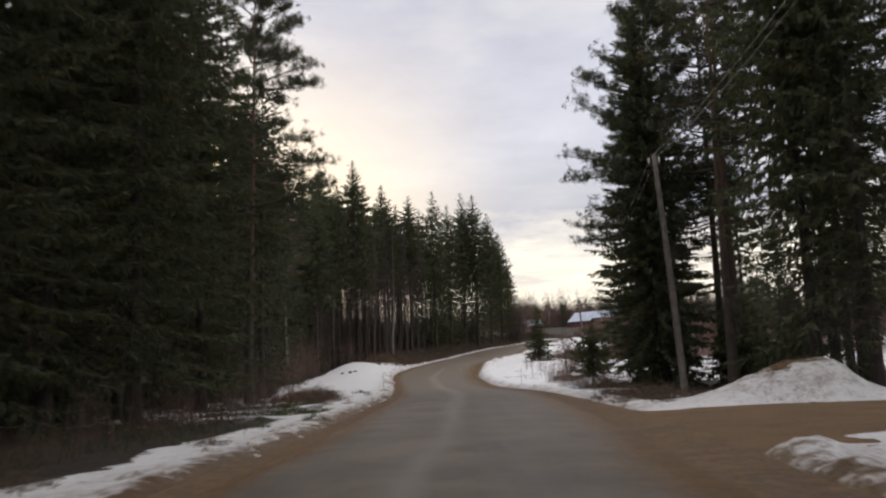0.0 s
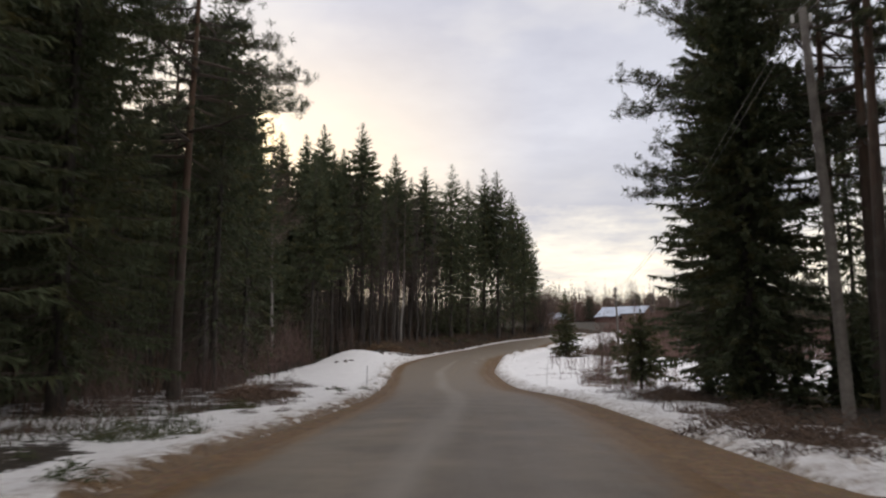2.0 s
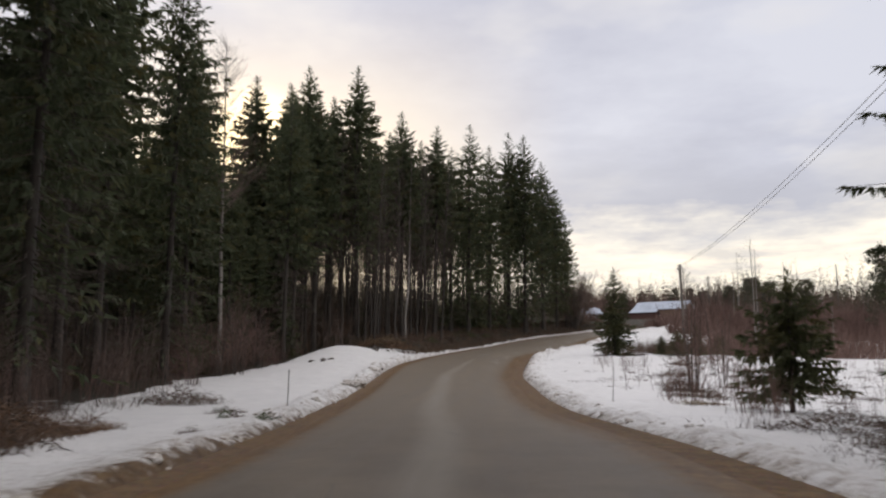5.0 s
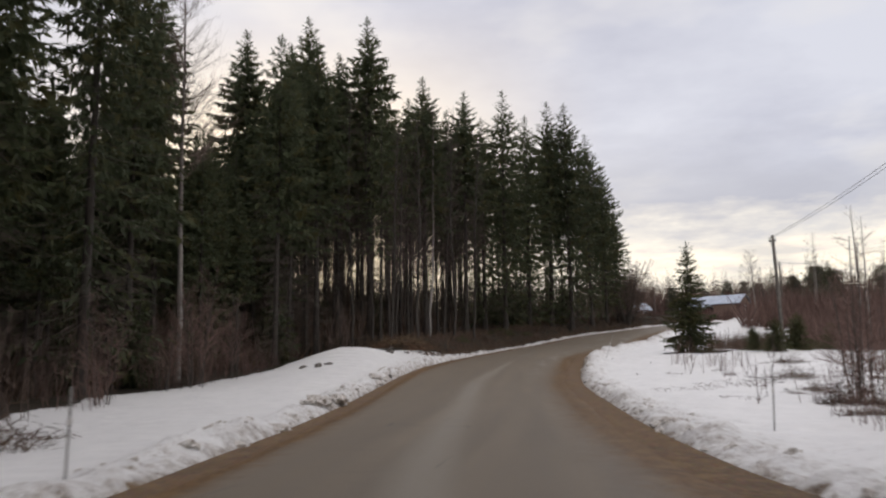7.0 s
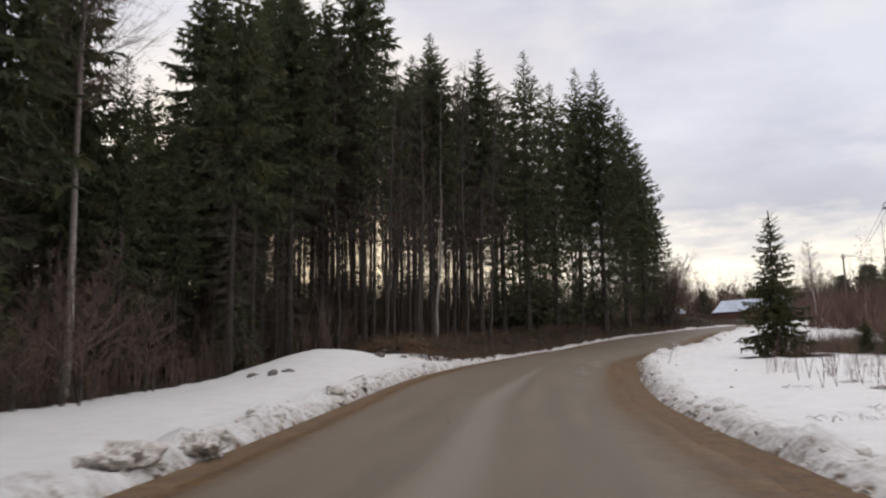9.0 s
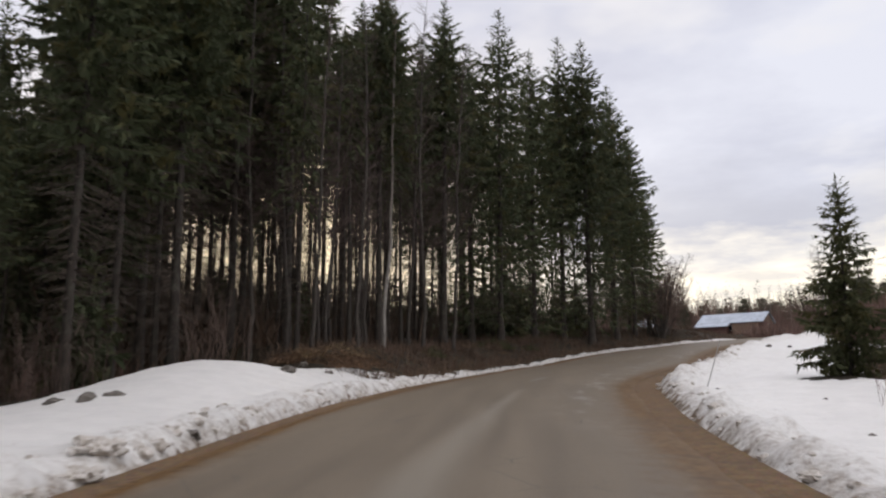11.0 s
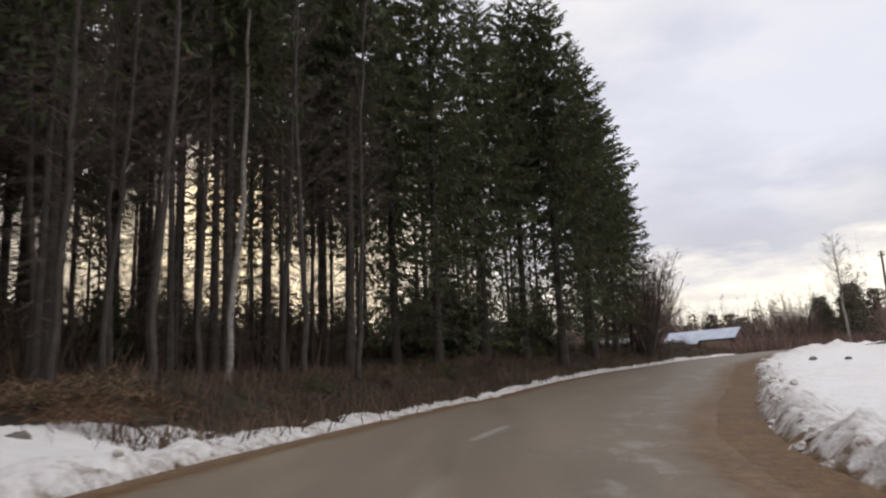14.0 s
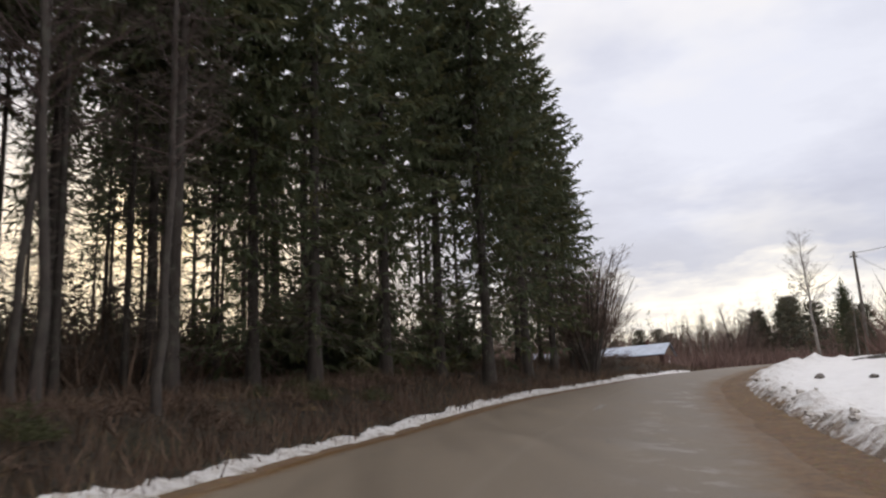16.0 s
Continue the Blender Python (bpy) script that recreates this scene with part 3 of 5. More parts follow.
def blades(rng, base, along, across, size, width):
    """Pointed sprays of one triangle each."""
    along = along / (np.linalg.norm(along, axis=1)[:, None] + 1e-9)
    across = across / (np.linalg.norm(across, axis=1)[:, None] + 1e-9)
    size = size[:, None]
    half_w = width * size * rng.uniform(0.7, 1.3, size.shape)
    back = along * size * rng.uniform(-0.05, 0.25, size.shape)
    return np.stack([base - across * half_w, base + across * half_w + back, base + along * size], 1).reshape(-1, 3)


def spruce(name, seed, h, r0, crown0, rmax, label, category="spruce", gap=0.44, mat="spruce", dead=True, dense=0.88, kite=0.62, power=None, thick=1.0, airy=1.0, bare=(0.35, 0.9), core=0.55):
    rng = np.random.RandomState(seed)
    ts, pts = trunk_soup(rng, h, r0, 0.004)
    sticks, green = Soup(), Soup()
    z = crown0 * h
    span = h - z
    unit = np.array([0, 0, 1.0])
    while z < h - 0.2:
        f = (h - z) / span
        if power:
            reach = rmax * min(f ** power, 1.0) * min(1.0, 0.6 + (1 - f) * 2.5) * rng.uniform(0.85, 1.1) + 0.06
        else:
            # a narrow spire that widens quickly, then hangs nearly straight
            reach = rmax * np.interp(h - z, [0, 0.9, 2.5, 5, 9, 15, 23], [0.02, 0.10, 0.30, 0.58, 0.84, 1.0, 0.92]) * rng.uniform(0.85, 1.1) + 0.05
        count = rng.randint(5, 8) if f > 0.12 else 5
        turn = rng.rand() * 6.3
        for b in range(count):
            az = turn + b * 6.283 / count + rng.uniform(-0.3, 0.3)
            length = reach * rng.uniform(0.62, 1.16)
            rise = np.interp(f, [0, 0.12, 0.4, 1], [1.0, 0.45, 0.0, -0.32]) + rng.uniform(-0.2, 0.2)
            d = np.array([math.cos(az), math.sin(az), 0])
            root = axis_at(pts, z + rng.uniform(-0.15, 0.15))
            us = np.linspace(0, 1, 5)
            curve = root + d * (us * length)[:, None] + unit * (rise * us * length - 0.14 * length * np.sin(us * 2.7))[:, None]
            if length > 0.4:
                r = 0.012 + 0.005 * length
                sticks.tris([curve[0] - unit * r, curve[0] + unit * r, curve[2] + unit * r * 0.5, curve[2] - unit * r * 0.6, curve[2] + unit * r * 0.6, curve[4]])
            grow = kite * (0.45 + 0.55 * min(1, length / 1.6))
            thin = float(np.interp(f, bare, [1.0, airy]))
            # side twigs, fine and pointed
            n = max(4, int(length / 0.105 * dense * thin))
            u = rng.uniform(0.10, 1.0, n) ** 0.75
            u[0] = 0.97
            at = np.stack([np.interp(u, us, curve[:, i]) for i in range(3)], 1)
            yaw = rng.uniform(0.15, 1.2, n) * rng.choice([-1, 1], n) * (1.05 - 0.6 * u)
            along = np.stack([np.cos(az + yaw), np.sin(az + yaw), rng.uniform(-0.5, 0.25, n) + rise * 0.45], 1)
            across = np.cross(along, unit + rng.normal(0, 0.7, (n, 3)))
            green.tris(blades(rng, at, along, across, grow * rng.uniform(0.55, 1.15, n), 0.15 * thick))
            # hanging twigs
            n = max(3, int(length / 0.12 * dense * thin))
            u = rng.uniform(0.05, 0.98, n)
            at = np.stack([np.interp(u, us, curve[:, i]) for i in range(3)], 1)
            along = -unit + rng.normal(0, 0.40, (n, 3)) + d * 0.4
            across = d + rng.normal(0, 0.7, (n, 3))
            green.tris(blades(rng, at, along, across, grow * rng.uniform(0.5, 1.25, n) * (0.5 + 0.5 * min(1, f * 3)), 0.19 * thick))
            # dense needles close to the trunk
            n = int(length / core * dense * thin * thin)
            if n:
                u = rng.uniform(0.05, 0.62, n)
                at = np.stack([np.interp(u, us, curve[:, i]) for i in range(3)], 1)
                along = -unit * 0.6 + rng.normal(0, 0.6, (n, 3))
                green.add(*kites(rng, at, along, rng.normal(0, 1, (n, 3)), grow * rng.uniform(0.7, 1.2, n), 0.34 * thick))
        z += gap * rng.uniform(0.75, 1.25) * (0.55 + 0.55 * f)
    # the leader
    n = 12
    at = axis_at(pts, h - 0.35)[None] + unit * np.linspace(-0.4, 0.35, n)[:, None]
    a = rng.rand(n) * 6.3
    al = np.stack([np.cos(a) * 0.5, np.sin(a) * 0.5, np.full(n, 0.8)], 1)
    green.add(*kites(rng, at, al, np.cross(al, unit), np.full(n, 0.32), 0.16))
    t = thing(name, label, category)
    part("trunk", ts.mesh("trunk", "spruce_bark", True), t)
    part("crown", green.mesh("crown", mat), t)
    if dead:
        for z in rng.uniform(0.06 * h, (crown0 + 0.12) * h, int(150 * dead * max(crown0, 0.12) / 0.3)):
            az = rng.rand() * 6.3
            ln = rng.uniform(0.8, 2.6) * (0.5 + 0.5 * z / (crown0 * h + 1))
            root = axis_at(pts, z)
            d = np.array([math.cos(az), math.sin(az), rng.uniform(-0.6, 0.05)])
            end = root + d * ln + np.array([0, 0, -0.15 * ln])
            sticks.tris([root - unit * 0.022, root + unit * 0.022, end])
            for _ in range(5):
                q = root + d * ln * rng.uniform(0.3, 0.95)
                e = np.array([math.cos(az + rng.uniform(-1, 1)), math.sin(az + rng.uniform(-1, 1)), rng.uniform(-0.8, 0.1)]) * ln * rng.uniform(0.2, 0.42)
                sticks.tris([q, q + np.array([0, 0, 0.02]), q + e])
    tagged(part("branchwork", sticks.mesh("branchwork", "dead_twig"), t), kind="stuff")
    return t


def pine(name, seed, h, r0, crown0, rmax, label, tufts=13, fill=0, mat="pine", needle=1.0):
    rng = np.random.RandomState(seed)
    ts, pts = trunk_soup(rng, h, r0, 0.008)
    limbs, green = Soup(), Soup()
    z = crown0 * h
    while z < h - 0.3:
        f = (z - crown0 * h) / (h - crown0 * h)
        reach = rmax * (0.55 + 0.6 * math.sin(min(f * 1.25 + 0.35, 1.6) * 1.9)) * (1 - 0.65 * f ** 3)
        for b in range(rng.randint(2, 4)):
            az = rng.rand() * 6.3
            length = max(reach * rng.uniform(0.5, 1.15), 0.5)
            rise = np.interp(f, [0, 0.5, 1], [-0.12, 0.22, 0.9]) + rng.uniform(-0.15, 0.2)
            d = np.array([math.cos(az), math.sin(az), 0])
            root = axis_at(pts, z)
            us = np.linspace(0, 1, 6)
            wav = np.cumsum(rng.uniform(-0.09, 0.09, 6)) * length * 0.5
            curve = root + d * (us * length)[:, None] + np.array([-d[1], d[0], 0]) * wav[:, None] + np.array([0, 0, 1.0]) * (rise * us * length + 0.10 * length * (us ** 2 - us))[:, None]
            limbs.tube(curve, np.linspace(0.02 + 0.016 * length, 0.010, 6), 4, False)
            for _ in range(int(tufts * (0.5 + 0.5 * length / rmax))):
                u = rng.uniform(0.30, 1.02) ** 0.7
                at = np.array([np.interp(u, us, curve[:, i]) for i in range(3)])
                off = rng.normal(0, 1, 3) * np.array([0.40, 0.40, 0.42]) * (0.5 + 0.3 * length)
                off *= 0.5
                off[2] = abs(off[2]) - 0.05
                c = at + off
                limbs.tris([at, at + np.array([0, 0, 0.02]), c])
                n = 26
                dirs = rng.normal(0, 1, (n, 3))
                dirs[:, 2] += 0.45
                dirs += d * 0.5
                dirs /= np.linalg.norm(dirs, axis=1)[:, None]
                sz = rng.uniform(0.16, 0.36, (n, 1)) * needle
                acr = np.cross(dirs, rng.normal(0, 1, (n, 3)))
                acr /= np.linalg.norm(acr, axis=1)[:, None] + 1e-9
                q = c + rng.normal(0, 0.09, (n, 3))
                green.tris(np.stack([q - acr * 0.03 * needle, q + acr * 0.03 * needle + dirs * 0.02, q + dirs * sz], 1).reshape(-1, 3))
                if fill:
                    al = rng.normal(0, 1, (fill, 3)) + np.array([0, 0, 0.3])
                    green.add(*kites(rng, np.repeat(c[None], fill, 0), al, rng.normal(0, 1, (fill, 3)), rng.uniform(0.35, 0.65, fill), 0.34))
        z += rng.uniform(0.35, 0.7)
    for z in rng.uniform(0.15 * h, crown0 * h, 14):
        az = rng.rand() * 6.3
        root = axis_at(pts, z)
        e = np.array([math.cos(az), math.sin(az), rng.uniform(-0.3, 0.2)]) * rng.uniform(0.3, 1.3)
        limbs.tube([root, root + e * 0.6, root + e + np.array([0, 0, -0.08])], [0.02, 0.012, 0.005], 3, False)
    t = thing(name, label, "pine")
    part("trunk", ts.mesh("trunk", "pine_bark", True), t)
    part("crown", green.mesh("crown", mat), t)
    tagged(part("branchwork", limbs.mesh("branchwork", "dead_twig"), t), kind="stuff")
    return t


def bushy_pine(name, seed, h, r0, crown0, rmax, label, clumps=150):
    """A pine seen from afar: a rounded crown of many small tufts on short limbs."""
    rng = np.random.RandomState(seed)
    ts, pts = trunk_soup(rng, h, r0, 0.008)
    limbs, green = Soup(), Soup()
    lobes = rng.uniform(0.7, 1.15, 9)
    for _ in range(clumps):
        f = rng.rand()
        z = h * (crown0 + (1 - crown0) * f) - 0.2
        az = rng.rand() * 6.283
        lobe = lobes[int(az * 3 / 6.283) + 3 * min(2, int(f * 3))]
        reach = rmax * lobe * math.sqrt(max(0.02, 1 - (1.35 * f - 0.4) ** 2)) * math.sqrt(rng.rand())
        root = axis_at(pts, z - 0.3)
        c = root + np.array([math.cos(az) * reach, math.sin(az) * reach, 0.3])
        limbs.tris([root, root + np.array([0, 0, 0.07]), c])
        n = 30
        dirs = rng.normal(0, 1, (n, 3)) + np.array([0, 0, 0.3])
        dirs /= np.linalg.norm(dirs, axis=1)[:, None]
        base = c + rng.normal(0, 1, (n, 3)) * np.array([0.26, 0.26, 0.15])
        green.tris(blades(rng, base, dirs, rng.normal(0, 1, (n, 3)), rng.uniform(0.35, 0.72, n), 0.18))
    t = thing(name, label, "pine")
    part("trunk", ts.mesh("trunk", "pine_bark", True), t)
    # crown in the needle colour that carries the haze
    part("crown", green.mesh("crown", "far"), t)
    tagged(part("branchwork", limbs.mesh("branchwork", "dead_twig"), t), kind="stuff")
    return t


def bare_tree(name, seed, h, r0, label, category, bark="birch", twig="twig", first=0.3, reach=0.16, count=26, stems=1, bend=0.012, bushy=7, kink=0.0, spread=0.52):
    rng = np.random.RandomState(seed)
    t = thing(name, label, category)
    tw, ts = Soup(), Soup()

    def grow(root, d, length, r, depth):
        us = np.linspace(0, 1, 4)
        side_d = rng.normal(0, 1, 3)
        curve = root + d * (us * length)[:, None] + side_d * (0.10 * length * us ** 2)[:, None] + np.array([0, 0, 1.0]) * (0.12 * length * us ** 2)[:, None]
        if depth == 0:
            tw.tube(curve, np.linspace(r, r * 0.3, 4), 4, False)
        else:
            acr = np.cross(d, rng.normal(0, 1, 3))
            acr /= np.linalg.norm(acr) + 1e-9
            tw.tris([curve[0] - acr * r, curve[0] + acr * r, curve[2], curve[2] - acr * r * 0.6, curve[2] + acr * r * 0.6, curve[3]])
        if depth < 2:
            for _ in range(bushy if depth == 0 else 4):
                u = rng.uniform(0.2, 1)
                p = np.array([np.interp(u, us, curve[:, i]) for i in range(3)])
                e = d + rng.normal(0, 0.45, 3) + np.array([0, 0, 0.15])
                e /= np.linalg.norm(e)
                grow(p, e, length * rng.uniform(0.3, 0.55), r * 0.5, depth + 1)

    for s in range(stems):
        a = rng.rand() * 6.3
        k = 1.0 if stems == 1 else rng.uniform(0.65, 1.0)
        hh = h * k
        soup, pts = trunk_soup(rng, hh, r0 * k, bend, 7, 16, 1.3, kink)
        lean = np.array([math.cos(a), math.sin(a)]) * (0.0 if stems == 1 else rng.uniform(0.15, 1.0) * spread)
        off = np.array([math.cos(a), math.sin(a)]) * (0.0 if stems == 1 else rng.uniform(0.1, 0.5))
        shear = lambda v: v + np.concatenate([off + lean * max(v[2], 0), [0]])
        pts = np.array([shear(p) for p in pts])
        vv = np.concatenate(soup.v)
        vv = np.array([shear(p) for p in vv])
        if stems > 1:
            ts = Soup()
        ts.add(vv, soup.f)
        if stems > 1:
            part("stem", ts.mesh("stem", bark, True), t)
        for z in np.linspace(first, 0.97, count) * hh:
            f = z / hh
            az = rng.rand() * 6.3
            length = h * reach * (1.15 - f) * rng.uniform(0.6, 1.3) + 0.25
            slope = rng.uniform(0.15, 1.2)
            d = np.array([math.cos(az), math.sin(az), slope])
            grow(axis_at(pts, z), d / np.linalg.norm(d), length, 0.007 + 0.006 * length, 0)
    if stems == 1:
        part("trunk", ts.mesh("trunk", bark, True), t)
    tagged(part("twigwork", tw.mesh("twigwork", twig), t), kind="stuff")
    return t


def shrub(name, seed, h, spread, stems, label, category="shrub", mat="twig", rad=0.010, side_twigs=7):
    rng = np.random.RandomState(seed)
    s = Soup()
    for _ in range(stems):
        a, rr = rng.rand() * 6.3, spread * math.sqrt(rng.rand())
        root = np.array([rr * math.cos(a), rr * math.sin(a), -0.08])
        b = rng.rand() * 6.3
        ln = h * rng.uniform(0.45, 1.0)
        d = np.array([math.cos(b) * rng.uniform(0.05, 0.35), math.sin(b) * rng.uniform(0.05, 0.35), 1.0])
        us = np.linspace(0, 1, 4)
        sw = rng.normal(0, 0.12, 3)
        c = root + d * (us * ln)[:, None] + sw * (ln * us ** 2)[:, None]
        s.tube(c, np.linspace(rad, rad * 0.3, 4), 3, False)
        for _ in range(side_twigs):
            u = rng.uniform(0.2, 1)
            p = np.array([np.interp(u, us, c[:, i]) for i in range(3)])
            e = d * 0.7 + rng.normal(0, 0.5, 3)
            e *= ln * rng.uniform(0.12, 0.35)
            acr = np.cross(e, rng.normal(0, 1, 3))
            acr *= rad * 0.6 / (np.linalg.norm(acr) + 1e-9)
            s.tris([p - acr, p + acr, p + e])
    me = s.mesh(name, mat)
    return tagged(new(name, me), label, category)


def heap(name, seed, size, tall, count, label, mat="brush", category="brush pile"):
    """A low heap of cut twigs and dry stalks."""
    rng = np.random.RandomState(seed)
    s = Soup()
    for _ in range(count):
        a, rr = rng.rand() * 6.3, math.sqrt(rng.rand())
        p = np.array([rr * math.cos(a) * size, rr * math.sin(a) * size * 0.6, tall * (1 - rr) * rng.rand() - 0.05])
        b = rng.rand() * 6.3
        e = np.array([math.cos(b), math.sin(b), rng.uniform(-0.1, 0.5)]) * rng.uniform(0.25, 0.8) * size * 0.6
        acr = np.cross(e, rng.normal(0, 1, 3))
        acr *= rng.uniform(0.008, 0.02) / (np.linalg.norm(acr) + 1e-9)
        m = p + e * 0.5 + np.array([0, 0, 0.12 * size * rng.rand()])
        s.tris([p - acr, p + acr, m, m - acr * 0.7, m + acr * 0.7, p + e])
    return tagged(new(name, s.mesh(name, mat)), label, category)


def put(ob, x, y, turn=0.0, scale=1.0, sink=0.05, lean=0.0, lean_to=0.0):
    z = height(x, y) - sink
    ob.scale = (scale, scale, scale)
    ob.matrix_basis = pose(x, y, z, lean * math.cos(lean_to), lean * math.sin(lean_to), turn) @ Matrix.Diagonal((scale, scale, scale, 1))
    return ob


used = set()


def plant(proto, x, y, turn, scale=1.0, group="", lean=0.0, lean_to=0.0, label=""):
    """The first call for a kind places the thing itself, later ones copies of it."""
    if proto.name in used:
        ob = copy_thing(proto, proto.matrix_basis)
    else:
        used.add(proto.name)
        ob = proto
    put(ob, x, y, turn, scale, lean=lean, lean_to=lean_to)
    if group:
        ob["group"] = group
    if label:
        ob["label"] = label
    return ob


rs = random.Random(11)
EDGE = "dark green spruce with branches low down at the wood's edge"
DEEP = "tall dark spruce with a bare lower trunk in the wood"
spr_edge = [spruce("spruce", 21 + i, 25.0, 0.24, 0.07 + 0.04 * i, 3.35 + 0.15 * i, EDGE, airy=0.34, dense=1.05, kite=0.50) for i in range(3)]
spr_deep = [spruce("spruce", 31 + i, 24.0, 0.19, 0.30 + 0.06 * i, 2.7 + 0.2 * i, DEEP, dense=0.85, kite=0.52, thick=1.25) for i in range(3)]
spr_mid = [spruce("spruce", 36 + i, 25.0, 0.23, 0.42 + 0.05 * i, 3.5 + 0.2 * i, "tall dark spruce with bare lower trunk and pointed crown", dense=1.5, airy=0.10, kite=0.50, bare=(0.75, 0.97), core=0.48) for i in range(2)]
spr_high = [spruce("spruce", 38 + i, 24.0, 0.13 + 0.02 * i, (0.38, 0.46, 0.54)[i], 1.9 + 0.15 * i, "slim spruce with a long bare trunk in the wood", dense=0.55, kite=0.6, gap=0.58, airy=0.10, dead=0.5, bare=(0.72, 0.97)) for i in range(3)]
spr_near = spruce("spruce", 47, 25.0, 0.24, 0.08, 3.7, EDGE, gap=0.38, dense=2.5, kite=0.35, thick=0.68, airy=0.8, core=1.1)
spr_tall = spruce("spruce", 57, 25.0, 0.22, 0.49, 3.6, "tall spruce with a long bare trunk and pointed crown", dense=1.55, kite=0.50, airy=0.22, bare=(0.8, 1.0), core=0.48)
spr_bare = spruce("spruce", 58, 24.0, 0.13, 0.80, 1.3, "thin spruce pole with dead twigs and a small crown", dense=0.45, kite=0.7, gap=0.6)
spr_light = spruce("spruce", 41, 25.0, 0.22, 0.10, 3.4, "open-branched spruce with sky between its branches", gap=0.56, dense=0.85, airy=0.30, kite=0.52)
spr_open = spruce("spruce", 43, 25.0, 0.22, 0.22, 3.0, "thin-crowned spruce with sky between its branches", gap=0.85, dense=0.75, kite=0.55, power=0.6, airy=0.7)
spr_big = spruce("spruce", 45, 23.0, 0.30, 0.08, 3.9, "large dense dark spruce beside the road", gap=0.21, dense=2.7, kite=0.28, thick=1.05, power=0.85, core=0.4)
spr_young = [spruce("young_spruce", 51, 4.2, 0.06, 0.20, 1.9, "small bushy green spruce standing in the snow", gap=0.19, mat="young", dead=False, dense=1.8, kite=0.34, power=0.62),
             spruce("young_spruce", 52, 7.4, 0.08, 0.03, 2.1, "green spruce standing alone in the snow", gap=0.22, mat="young", dead=False, dense=1.9, kite=0.34, power=0.78)]
spr_under = spruce("young_spruce", 61, 4.5, 0.05, 0.03, 1.5, "young spruce in the undergrowth of the wood", gap=0.36, dead=False, kite=0.6, thick=1.3, power=0.75)
pine_wide = pine("pine", 75, 24.0, 0.24, 0.34, 4.3, "large pine with long drooping side branches", tufts=60, needle=0.70)
pine_open = pine("pine", 76, 25.0, 0.22, 0.40, 4.6, "tall pine with an open one-sided crown", tufts=58, needle=0.70)
pines = [pine("pine", 71, 24.0, 0.21, 0.50, 3.0, "tall pine with an open crown and reddish upper trunk", tufts=9),
         pine("pine", 72, 25.0, 0.24, 0.38, 3.6, "tall pine with long side branches"),
         bushy_pine("pine", 73, 12.0, 0.17, 0.18, 3.0, "broad bushy pine beyond the road")]
birches = [bare_tree("birch", 81, 23.0, 0.15, "leafless birch with a white trunk", "birch", count=105, first=0.45, reach=0.17, bushy=14, kink=0.06),
           bare_tree("birch", 82, 12.0, 0.09, "slender leafless birch beyond the road", "birch", count=26, first=0.3, reach=0.15)]
birch_thin = bare_tree("birch", 83, 21.0, 0.10, "slim leafless birch with a pale bent stem", "birch", count=34, first=0.5, reach=0.10, bend=0.012, kink=0.13)
alder = bare_tree("alder", 84, 21.0, 0.11, "thin leafless grey-stemmed tree at the wood's edge", "tree", bark="alder_bark", twig="alder_twig", count=90, first=0.28, reach=0.10, bushy=10, kink=0.10)
sallow = bare_tree("sallow", 85, 7.5, 0.08, "leafless many-stemmed sallow by the roadside", "tree", bark="alder_bark", twig="twig", count=22, first=0.2, reach=0.27, stems=14, bushy=10)
birch_full = bare_tree("birch", 89, 10.8, 0.12, "leafless white-stemmed birch with a fine twiggy crown", "birch", count=64, first=0.42, reach=0.21, bushy=13, kink=0.08)

# skyline spruces on the left, placed by their tips: x, y, height of the tip, kind
TIPS = [(-11.7, 110.8, 30.8, 4), (-16.1, 107.7, 29.7, 6), (-20.9, 107.3, 28.7, 6), (-19.6, 114.2, 30.4, 6), (-14.0, 109.4, 27.2, 6),
        (-8.9, 124.7, 30.4, 4), (-5.0, 123.6, 28.3, 5), (-1.4, 128.7, 30.0, 3), (3.4, 137.0, 31.4, 3), (5.6, 136.9, 31.0, 1),
        (8.1, 141.5, 28.6, 2), (10.1, 144.8, 25.6, 2), (11.6, 147.0, 20.5, 2), (-16.4, 76.6, 24.7, 3),
        (-3.4, 128.0, 27.0, 1), (1.0, 133.4, 28.6, 0), (3.6, 140.5, 29.0, 5), (8.4, 146.5, 25.5, 1), (-7.0, 128.5, 28.0, 4), (10.4, 150.5, 22.5, 0)]
for x, y, tip, kind in TIPS:
    proto = spr_light if kind == 3 else (spr_edge + [None] + spr_mid + [spr_tall])[kind]
    plant(proto, x, y, rs.uniform(0, 360), (tip + 0.35 - height(x, y)) / 25.0, "spruces along the left of the road")

# the wood behind and before them: rows of trunks, wider apart to the front
taken = [(x, y) for x, y, *_ in TIPS] + [(-16.4, 85.5), (-15.4, 83.0), (-14.6, 80.5)]


def clear(x, y, gap):
    if any((x - a) ** 2 + (y - b) ** 2 < gap * gap for a, b in taken):
        return False
    taken.append((x, y))
    return True


def edge_x(y):
    """The front of the wood on the left."""
    return float(np.interp(y, [-10, 10, 25, 45, 60, 75, 95, 102, 108, 115, 122, 130, 140, 150], [-8.5, -9.0, -9.5, -11, -13.0, -15.0, -15.5, -13.0, -9.5, -8.0, -6.0, -3.0, 2.5, 8.0]))


OPENINGS = ((67.8, 128, 0.0, 0.575, 0.74), (52.4, 105, 0.7, 0.63, 0.73), (26.0, 140, 1.4, 0.49, 0.62), (46.0, 120, 1.0, 0.60, 0.71), (22.8, 140, 1.3, 0.52, 0.61), (52.4, 140, 0.7, 0.41, 0.51))


